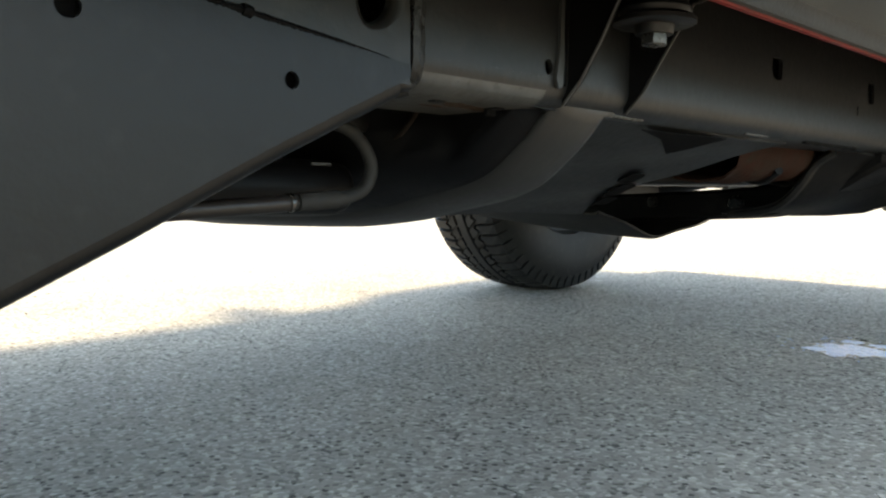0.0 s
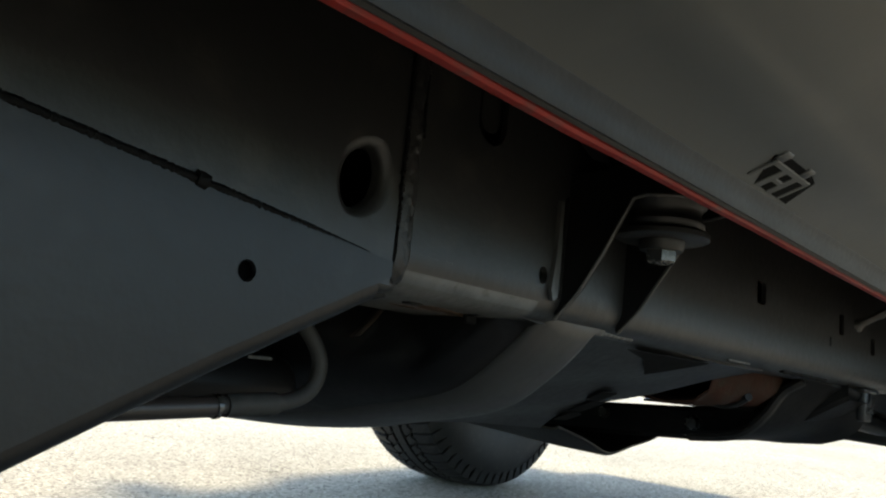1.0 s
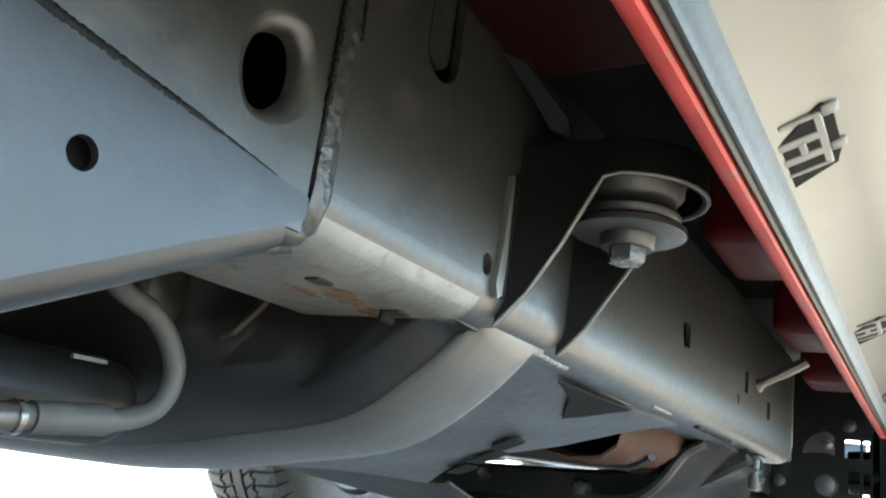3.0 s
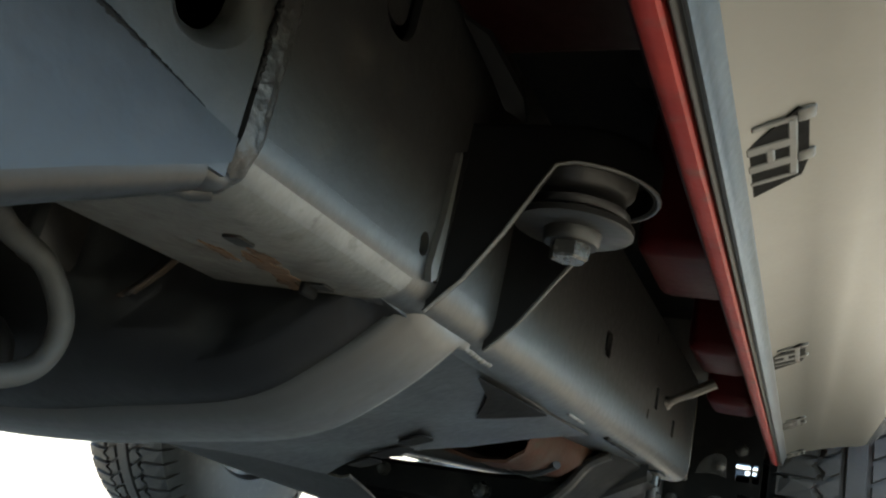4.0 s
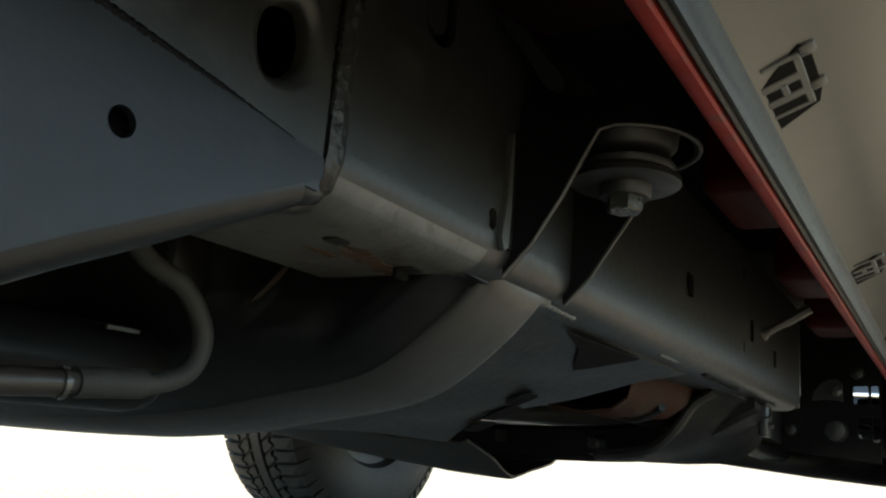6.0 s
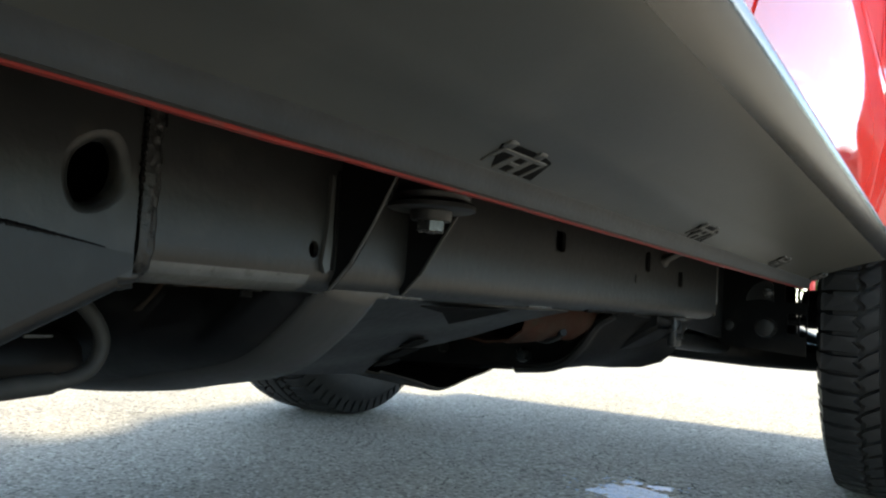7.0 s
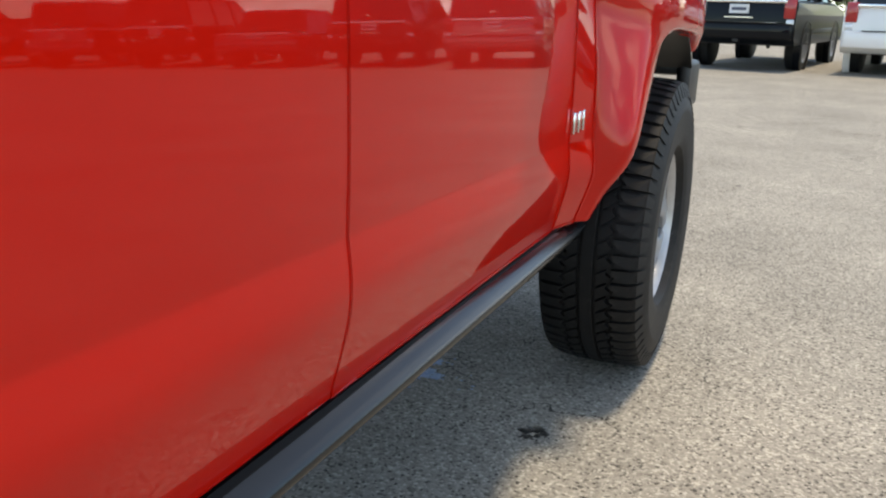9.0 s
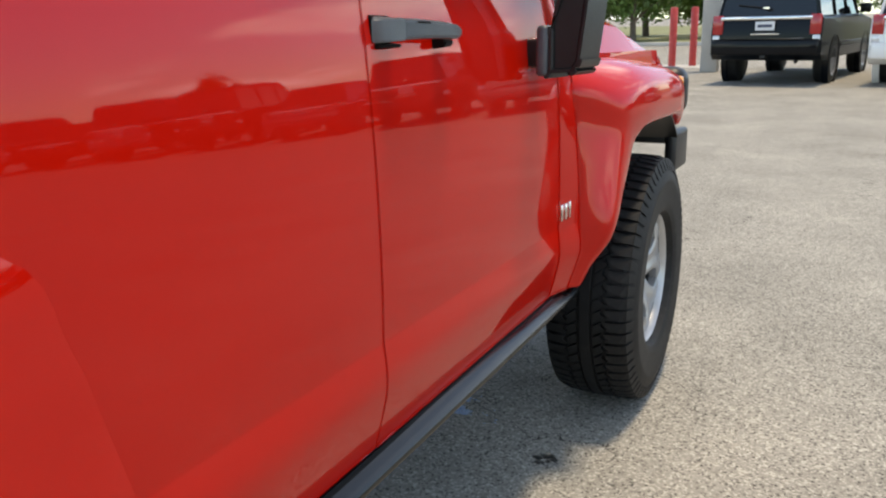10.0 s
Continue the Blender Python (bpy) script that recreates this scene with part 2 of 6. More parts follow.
def asphalt():
    """Worn asphalt with pale and dark aggregate, blotches and hairline cracks."""
    m = bpy.data.materials.new("worn_asphalt")
    m.use_nodes = True
    n, l = m.node_tree.nodes, m.node_tree.links
    b = n["Principled BSDF"]
    co = n.new("ShaderNodeTexCoord")
    stones = n.new("ShaderNodeTexVoronoi")
    stones.inputs["Scale"].default_value, stones.inputs["Randomness"].default_value = 150, 1
    tone = n.new("ShaderNodeSeparateColor")
    ramp = n.new("ShaderNodeValToRGB")
    e = ramp.color_ramp.elements
    e[0].position, e[0].color = 0.0, (0.100, 0.095, 0.086, 1)
    e[1].position, e[1].color = 1.0, (0.48, 0.455, 0.408, 1)
    mid = e.new(0.14)
    mid.color = (0.225, 0.213, 0.189, 1)
    mid = e.new(0.75)
    mid.color = (0.320, 0.303, 0.270, 1)
    l.new(co.outputs["Object"], stones.inputs["Vector"])
    l.new(stones.outputs["Color"], tone.inputs["Color"]), l.new(tone.outputs["Red"], ramp.inputs["Fac"])
    blot = n.new("ShaderNodeTexNoise")
    blot.inputs["Scale"].default_value, blot.inputs["Detail"].default_value, blot.inputs["Roughness"].default_value = 1.1, 9, 0.62
    l.new(co.outputs["Object"], blot.inputs["Vector"])
    br = n.new("ShaderNodeMapRange")
    br.inputs["From Min"].default_value, br.inputs["From Max"].default_value = 0.3, 0.7
    br.inputs["To Min"].default_value, br.inputs["To Max"].default_value = 0.78, 1.18
    l.new(blot.outputs["Fac"], br.inputs["Value"])
    mul = n.new("ShaderNodeMix")
    mul.data_type, mul.blend_type = "RGBA", "MULTIPLY"
    mul.inputs[0].default_value = 1
    l.new(ramp.outputs["Color"], mul.inputs[6]), l.new(br.outputs["Result"], mul.inputs[7])
    # dark pits between the stones
    pits = n.new("ShaderNodeTexVoronoi")
    pits.inputs["Scale"].default_value = 85
    pick = n.new("ShaderNodeSeparateColor")
    rare = n.new("ShaderNodeMath")
    rare.operation, rare.inputs[1].default_value = "LESS_THAN", 0.18
    near = n.new("ShaderNodeMath")
    near.operation, near.inputs[1].default_value = "LESS_THAN", 0.34
    both = n.new("ShaderNodeMath")
    both.operation = "MULTIPLY"
    l.new(co.outputs["Object"], pits.inputs["Vector"]), l.new(pits.outputs["Color"], pick.inputs["Color"])
    l.new(pick.outputs["Green"], rare.inputs[0]), l.new(pits.outputs["Distance"], near.inputs[0])
    l.new(rare.outputs[0], both.inputs[0]), l.new(near.outputs[0], both.inputs[1])
    dark = n.new("ShaderNodeMix")
    dark.data_type = "RGBA"
    l.new(both.outputs[0], dark.inputs[0]), l.new(mul.outputs[2], dark.inputs[6])
    dark.inputs[7].default_value = (0.060, 0.057, 0.052, 1)
    # hairline cracks
    bend = n.new("ShaderNodeTexNoise")
    bend.inputs["Scale"].default_value, bend.inputs["Detail"].default_value = 5, 6
    push = n.new("ShaderNodeMix")
    push.data_type, push.blend_type = "RGBA", "LINEAR_LIGHT"
    push.inputs[0].default_value = 0.16
    l.new(co.outputs["Object"], bend.inputs["Vector"]), l.new(co.outputs["Object"], push.inputs[6]), l.new(bend.outputs["Color"], push.inputs[7])
    net = n.new("ShaderNodeTexVoronoi")
    net.feature, net.inputs["Scale"].default_value = "DISTANCE_TO_EDGE", 1.3
    l.new(push.outputs[2], net.inputs["Vector"])
    thin = n.new("ShaderNodeMath")
    thin.operation, thin.inputs[1].default_value = "LESS_THAN", 0.0022
    where = n.new("ShaderNodeTexNoise")
    where.inputs["Scale"].default_value = 1.7
    l.new(co.outputs["Object"], where.inputs["Vector"])
    some = n.new("ShaderNodeMath")
    some.operation, some.inputs[1].default_value = "GREATER_THAN", 0.53
    l.new(net.outputs["Distance"], thin.inputs[0]), l.new(where.outputs["Fac"], some.inputs[0])
    line = n.new("ShaderNodeMath")
    line.operation = "MULTIPLY"
    l.new(thin.outputs[0], line.inputs[0]), l.new(some.outputs[0], line.inputs[1])
    crack = n.new("ShaderNodeMix")
    crack.data_type = "RGBA"
    l.new(line.outputs[0], crack.inputs[0]), l.new(dark.outputs[2], crack.inputs[6])
    crack.inputs[7].default_value = (0.05, 0.048, 0.044, 1)
    l.new(crack.outputs[2], b.inputs["Base Color"])
    b.inputs["Roughness"].default_value, b.inputs["Specular IOR Level"].default_value = 0.85, 0.3
    bp = n.new("ShaderNodeBump")
    bp.inputs["Strength"].default_value, bp.inputs["Distance"].default_value = 0.35, 0.003
    l.new(stones.outputs["Distance"], bp.inputs["Height"])
    bp.invert = True
    l.new(bp.outputs["Normal"], b.inputs["Normal"])
    return m


ASPHALT = asphalt()


# ---- building helpers ----
def part(name, bm, material, parent=None, label="", smooth=40):
    """Links a bmesh as one mesh object, under a thing or a part."""
    bmesh.ops.recalc_face_normals(bm, faces=bm.faces)
    me = bpy.data.meshes.new(name)
    bm.to_mesh(me)
    bm.free()
    for m in material if isinstance(material, (list, tuple)) else [material]:
        me.materials.append(m)
    if smooth:
        me.polygons.foreach_set("use_smooth", [True] * len(me.polygons))
        me.set_sharp_from_angle(angle=radians(smooth))
    ob = new(name, me)
    ob.parent = parent
    return tagged(ob, label)


def share(name, source, parent, m):
    """One more object on the mesh of source, at the pose m."""
    ob = new(name, source.data)
    ob.parent = parent
    ob.matrix_basis = m
    return ob


def box(bm, x0, x1, y0, y1, z0, z1, bevel=0.0, seg=2, m=None):
    geo = bmesh.ops.create_cube(bm, size=1)
    vs = geo["verts"]
    for v in vs:
        v.co = Vector(((x0 + x1) / 2 + v.co.x * (x1 - x0), (y0 + y1) / 2 + v.co.y * (y1 - y0), (z0 + z1) / 2 + v.co.z * (z1 - z0)))
    if bevel:
        es = list({e for v in vs for e in v.link_edges})
        res = bmesh.ops.bevel(bm, geom=es, offset=bevel, segments=seg, profile=0.5, affect="EDGES", clamp_overlap=True)
        vs = list({v for f in res["faces"] for v in f.verts} | {v for v in vs if v.is_valid})
    if m is not None:
        bmesh.ops.transform(bm, matrix=m, verts=[v for v in vs if v.is_valid])
    return bm


def boxed(x0, x1, y0, y1, z0, z1, bevel=0.0, seg=2, m=None):
    return box(bmesh.new(), x0, x1, y0, y1, z0, z1, bevel, seg, m)


def tube(bm, points, radius, sides=12, caps=True):
    """A round tube through points; radius is a number or one for each point."""
    pts = [Vector(p) for p in points]
    rad = radius if isinstance(radius, (list, tuple)) else [radius] * len(pts)
    rings, up = [], None
    for i, p in enumerate(pts):
        d = (pts[min(i + 1, len(pts) - 1)] - pts[max(i - 1, 0)]).normalized()
        if up is None:
            up = d.orthogonal().normalized()
        up = (up - d * up.dot(d)).normalized()
        side = d.cross(up)
        rings.append([bm.verts.new(p + (up * math.cos(a) + side * math.sin(a)) * rad[i]) for a in (2 * math.pi * k / sides for k in range(sides))])
    for a, b in zip(rings, rings[1:]):
        for k in range(sides):
            bm.faces.new((a[k], a[(k + 1) % sides], b[(k + 1) % sides], b[k]))
    if caps:
        bm.faces.new(rings[0]), bm.faces.new(rings[-1])
    return bm


def curve(points, steps=8):
    """A smooth line through points (Catmull-Rom)."""
    p = [Vector(q) for q in points]
    p = [p[0] * 2 - p[1], *p, p[-1] * 2 - p[-2]]
    out = []
    for i in range(1, len(p) - 2):
        for k in range(steps):
            t = k / steps
            out.append(0.5 * ((2 * p[i]) + (p[i + 1] - p[i - 1]) * t + (2 * p[i - 1] - 5 * p[i] + 4 * p[i + 1] - p[i + 2]) * t * t + (3 * p[i] - p[i - 1] - 3 * p[i + 1] + p[i + 2]) * t ** 3))
    out.append(p[-2])
    return out


def lathe(bm, profile, sides=48, axis="X", centre=(0, 0, 0), close=False):
    """Turns a profile of (along, radius) about an axis."""
    c = Vector(centre)
    rings = []
    for a, r in profile:
        ring = []
        for k in range(sides):
            w = 2 * math.pi * k / sides
            u, v = r * math.cos(w), r * math.sin(w)
            ring.append(bm.verts.new(c + Vector({"X": (a, u, v), "Y": (u, a, v), "Z": (u, v, a)}[axis])))
        rings.append(ring)
    pairs = list(zip(rings, rings[1:])) + ([(rings[-1], rings[0])] if close else [])
    for a, b in pairs:
        for k in range(sides):
            bm.faces.new((a[k], a[(k + 1) % sides], b[(k + 1) % sides], b[k]))
    if not close:
        bm.faces.new(rings[0]), bm.faces.new(rings[-1])
    return bm


def slab(bm, loop, holes, thick, place):
    """A plate from an outline and holes in (u, v), with real thickness; place maps (u, v, depth) to a point."""
    edges = []
    for ring in (loop, *holes):
        vs = [bm.verts.new((u, v, 0)) for u, v in ring]
        edges += [bm.edges.new((vs[i], vs[(i + 1) % len(vs)])) for i in range(len(vs))]
    faces = [g for g in bmesh.ops.triangle_fill(bm, use_beauty=True, edges=edges)["geom"] if isinstance(g, bmesh.types.BMFace)]
    ext = bmesh.ops.extrude_face_region(bm, geom=faces)
    bmesh.ops.translate(bm, vec=(0, 0, thick), verts=[g for g in ext["geom"] if isinstance(g, bmesh.types.BMVert)])
    for v in bm.verts:
        v.co = Vector(place(*v.co))
    return bm


def oval(u, v, ru, rv, n=20, turn=0.0):
    return [(u + ru * math.cos(a) * math.cos(turn) - rv * math.sin(a) * math.sin(turn), v + ru * math.cos(a) * math.sin(turn) + rv * math.sin(a) * math.cos(turn)) for a in (2 * math.pi * k / n for k in range(n))]


def lozenge(u, v, ru, rv, n=36, turn=0.0):
    """An oval drawn out to blunt points at its long ends."""
    out = []
    for k in range(n):
        a = 2 * math.pi * k / n
        c, q = math.cos(a), math.sin(a)
        p, w = ru * math.copysign(abs(c) ** 1.12, c), rv * math.copysign(abs(q) ** 1.22, q)
        out.append((u + p * math.cos(turn) - w * math.sin(turn), v + p * math.sin(turn) + w * math.cos(turn)))
    return out


def slot(u, v, ru, rv, r, n=5):
    out = []
    for sx, sy, a0 in ((1, 1, 0), (-1, 1, 90), (-1, -1, 180), (1, -1, 270)):
        for k in range(n):
            a = radians(a0 + 90 * k / (n - 1))
            out.append((u + sx * (ru - r) + r * math.cos(a), v + sy * (rv - r) + r * math.sin(a)))
    return out


def sheet(bm, rows, thick=None):
    """A surface through rows of points; thick: a vector by which a back side stands off."""
    def lay(rs):
        vs = [[bm.verts.new(p) for p in r] for r in rs]
        for a, b in zip(vs, vs[1:]):
            for i in range(len(a) - 1):
                bm.faces.new((a[i], a[i + 1], b[i + 1], b[i]))
        return vs
    front = lay(rows)
    if thick is not None:
        back = lay([[Vector(p) + Vector(thick) for p in r] for r in rows])
        rim_f = front[0] + [r[-1] for r in front[1:]] + front[-1][-2::-1] + [r[0] for r in front[-2:0:-1]]
        rim_b = back[0] + [r[-1] for r in back[1:]] + back[-1][-2::-1] + [r[0] for r in back[-2:0:-1]]
        for i in range(len(rim_f)):
            j = (i + 1) % len(rim_f)
            bm.faces.new((rim_f[i], rim_f[j], rim_b[j], rim_b[i]))
    return bm


def sweep_y(bm, profile, ys, closed=True):
    """A profile of (x, z) drawn along y."""
    rings = [[bm.verts.new((x, y, z)) for x, z in profile] for y in ys]
    n = len(profile)
    for a, b in zip(rings, rings[1:]):
        for i in range(n if closed else n - 1):
            bm.faces.new((a[i], a[(i + 1) % n], b[(i + 1) % n], b[i]))
    if closed:
        bm.faces.new(rings[0]), bm.faces.new(rings[-1])
    return bm


def lerp(table, v):
    """Straight interpolation in a table of (v, value)."""
    if v <= table[0][0]:
        return table[0][1]
    for (a, p), (b, q) in zip(table, table[1:]):
        if v <= b:
            return p + (q - p) * (v - a) / (b - a)
    return table[-1][1]


# ---- the setting ----
def ground_sheet():
    bm = bmesh.new()
    s = 400
    vs = [bm.verts.new(p) for p in ((-s, -s, 0), (s, -s, 0), (s, s, 0), (-s, s, 0))]
    bm.faces.new(vs)
    return tagged(part("ground", bm, ASPHALT, smooth=0), "worn grey-beige asphalt of a parking lot with pale aggregate", "ground", kind="structure")


ground = ground_sheet()

# ---- the red off-roader: body, in its own axes (x right, y ahead, z up) ----
car = tagged(new("off_road_suv"), "glossy red boxy off-road vehicle with black rockers parked on asphalt", "car")
car.matrix_basis = pose(0, 0, 0, -1.72)
TAPER = -0.017
# the side's lean by height, in degrees from upright: rolled under at the sill, a sharp shoulder with a crease over it, then slowly in
LEANS = [(0.40, -11.0), (0.505, -14.0), (0.545, -15.5), (0.59, -13.0), (0.612, -8.0), (0.630, -2.5), (0.643, 0.8), (0.658, 5.0), (0.677, 6.4), (0.690, 7.0), (0.6955, 7.0), (0.6985, -1.6), (0.75, -0.5), (0.80, 0.3), (0.85, 1.0), (0.90, 1.7), (0.95, 2.4), (1.00, 3.1), (1.03, 3.5), (1.10, 4.4), (1.13, 4.9), (1.20, 6.6), (1.30, 9.5), (1.34, 15.0), (1.80, 15.5)]


def side_table(step=0.0015, z0=0.40, z1=1.80, z_known=0.59, x_known=0.8265):
    zs = [z0 + step * i for i in range(int((z1 - z0) / step) + 1)]
    xs = [0.0]
    for z in zs[1:]:
        xs.append(xs[-1] - step * math.tan(radians(lerp(LEANS, z - step / 2))))
    shift = x_known - xs[round((z_known - z0) / step)]
    return [x + shift for x in xs]


SIDE = side_table()


def side_x(y, z):
    u = min(max((z - 0.40) / 0.0015, 0), len(SIDE) - 1.001)
    i = int(u)
    return SIDE[i] + (SIDE[i + 1] - SIDE[i]) * (u - i) + TAPER * (max(-2.6, min(y, -0.4)) + 1.58)


def cowl_step(z):
    """How far the cowl panel's front edge stands out from the doors."""
    return lerp([(0.50, 0.020), (0.62, 0.030), (0.80, 0.024), (1.10, 0.004)], z)


def side_panel(name, y0, y1, low, high, sign=1, n=18, m=44, label="", mat=None, thick=0.03, parent=None, step=lambda z: 0.0):
    """A body panel between y0 and y1, its lower and upper edges functions of y, on the body's side surface."""
    rows = []
    top, base = max(high(y0), high(y1)), min(low(y0 + (y1 - y0) * i / n) for i in range(n + 1))
    levels = [z for z in [0.512 + 0.010 * i for i in range(8)] + [0.595 + 0.003 * i for i in range(40)] + [0.720 + 0.016 * i for i in range(60)] if base + 0.006 < z < top - 0.004]
    for i in range(n + 1):
        y = y0 + (y1 - y0) * i / n
        a, b = low(y), high(y)
        rows.append([Vector((sign * (side_x(y, z) + step(z) * i / n), y, z)) for z in [a] + [min(max(q, a), b) for q in levels] + [b]])
    bm = sheet(bmesh.new(), rows, (-sign * thick, 0, 0))
    bmesh.ops.remove_doubles(bm, verts=bm.verts, dist=0.0004)
    es = [e for e in bm.edges if len(e.link_faces) == 2 and e.calc_face_angle(0) > 1.2]
    bmesh.ops.bevel(bm, geom=es, offset=0.003, segments=2, affect="EDGES", clamp_overlap=True)
    return part(name, bm, mat or RED, parent or car, label)


BELT = 1.30
for sign in (1, -1):
    fd = side_panel("front_door", -1.578, -0.695, lambda y: 0.512, lambda y: BELT, sign)
    rd = side_panel("rear_door", -2.42, -1.585, lambda y: max(0.512, 0.512 + 1.25 * (-2.10 - y)), lambda y: BELT, sign)
    side_panel("cowl_panel", -0.690, -0.603, lambda y: 0.513, lambda y: 1.145, sign, 6, step=cowl_step)
    side_panel("quarter_panel", -3.60, -2.427, lambda y: max(0.62, 0.95 - 0.1 * max(0, -y - 3.3)) if y > -3.35 else 0.62, lambda y: BELT, sign)
    side_panel("fender", -0.597, 0.42, lambda y: 1.02, lambda y: 1.12, sign, 14, 6)
    # dark jamb behind the door gaps
    bm = bmesh.new()
    box(bm, sign * 0.70, sign * 0.770, -3.5, -0.35, 0.50, 1.29)
    part("door_jamb", bm, SEAL, car)
    # rubber strip under the doors
    rows = []
    for k in range(2):
        rows.append([Vector((sign * (side_x(y, 0.508) + 0.004 + 0.006 * k), y, 0.5085 - 0.006 * k)) for y in np.linspace(-2.18, -0.56, 20)])
    part("door_seal", sheet(bmesh.new(), rows, (-sign * 0.03, 0, -0.004)), SEAL, car, "black rubber strip")

# door handles
def door_handle(y, sign, parent):
    """A pull handle: a tall end coloured paler as lit, a slimmer grip ahead of it on two feet."""
    x = side_x(y, 1.167)

    def loft(rows, bevel):
        bm = bmesh.new()
        rings = [[bm.verts.new((sign * (x + d), y + dy, z)) for d, z in ((a, lo), (b, lo + 0.003), (b, hi - 0.004), (a, hi))] for dy, lo, hi, a, b in rows]
        for p, q in zip(rings, rings[1:]):
            for k in range(4):
                bm.faces.new((p[k], p[(k + 1) % 4], q[(k + 1) % 4], q[k]))
        bm.faces.new(rings[0]), bm.faces.new(rings[-1])
        bmesh.ops.bevel(bm, geom=list(bm.edges), offset=bevel, segments=2, affect="EDGES", clamp_overlap=True)
        return bm

    grip = part("door_handle", loft([(-0.128, 1.1555, 1.1910, 0.020, 0.0390), (-0.118, 1.1565, 1.1905, 0.024, 0.0425), (-0.060, 1.1585, 1.1900, 0.028, 0.0440), (0.010, 1.1590, 1.1880, 0.028, 0.0440), (0.055, 1.1580, 1.1855, 0.024, 0.0420), (0.082, 1.1610, 1.1815, 0.014, 0.0350), (0.092, 1.1650, 1.1770, 0.010, 0.0260)], 0.004), HANDLE, parent, "blue-grey plastic pull handle")
    part("handle_end", loft([(-0.163, 1.1530, 1.1915, 0.002, 0.0060), (-0.152, 1.1520, 1.1920, 0.002, 0.0220), (-0.131, 1.1535, 1.1920, 0.002, 0.0395), (-0.122, 1.1550, 1.1915, 0.004, 0.0400)], 0.002), HANDLE_LIT, grip, "end of the handle, painted paler as lit")
    part("handle_gasket", loft([(-0.166, 1.1500, 1.1955, -0.004, 0.0040), (-0.110, 1.1500, 1.1955, -0.004, 0.0040)], 0.001), SEAL, grip, "black gasket")
    part("handle_foot", loft([(-0.158, 1.1440, 1.1540, -0.004, 0.0140), (-0.112, 1.1445, 1.1560, -0.004, 0.0260)], 0.003), SEAL, grip, "black foot under the handle")
    part("handle_foot", loft([(0.034, 1.1430, 1.1620, -0.004, 0.0260), (0.072, 1.1450, 1.1640, -0.004, 0.0230)], 0.003), SEAL, grip, "black foot under the handle")
    part("handle_slot", loft([(-0.090, 1.1815, 1.1865, 0.042, 0.0445), (-0.052, 1.1815, 1.1860, 0.043, 0.0450)], 0.001), SEAL, grip, "narrow dark slot in the grip")
    return grip


for handle_y in (-1.400, -2.318):
    for sign in (1, -1):
        door_handle(handle_y, sign, car)

# rocker panel: plastic moulding under the doors
ROCK = [(0.6915, 0.4335), (0.6990, 0.4236), (0.7040, 0.4264), (0.7110, 0.4297), (0.7180, 0.4326), (0.7260, 0.4353), (0.7400, 0.4388), (0.7460, 0.4412), (0.7540, 0.4442), (0.7900, 0.4536), (0.8050, 0.4577), (0.8165, 0.4616), (0.8250, 0.4656), (0.8308, 0.4696), (0.8344, 0.4738), (0.8361, 0.4776), (0.8358, 0.4812), (0.8344, 0.4846), (0.8318, 0.4880), (0.8270, 0.4930), (0.8200, 0.4990), (0.8120, 0.5050), (0.8000, 0.5080), (0.72, 0.500), (0.6915, 0.470)]
ROCK_FALL = 0.40


def rocker(sign):
    ys = list(np.linspace(-2.28, -0.66, 30)) + [-0.64, -0.615, -0.59, -0.565]
    bm = bmesh.new()
    rings = []
    for y in ys:
        k = max(0.0, (y + 0.66) / 0.095)
        ring = []
        for x, z in ROCK:
            xx = x + TAPER * (y + 1.58) * (x - 0.68) / 0.16
            # the front end rises towards the fender's corner
            zz = z + (0.5 * k * k) * max(0, 0.505 - z) * (1 if x > 0.70 else 0.6)
            ring.append(bm.verts.new((sign * xx, y + (0.06 * k if x > 0.8 else 0), zz)))
        rings.append(ring)
    n = len(ROCK)
    for a, b in zip(rings, rings[1:]):
        for i in range(n):
            # Underside faces get the colour with ground bounce put in.
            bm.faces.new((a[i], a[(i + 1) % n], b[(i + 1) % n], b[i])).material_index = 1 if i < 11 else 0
    bm.faces.new(rings[0]), bm.faces.new(rings[-1])
    return part("rocker_panel", bm, [ROCKER, ROCKER_BOUNCE], car, "black plastic rocker moulding, ground light painted into its grey underside", smooth=50)


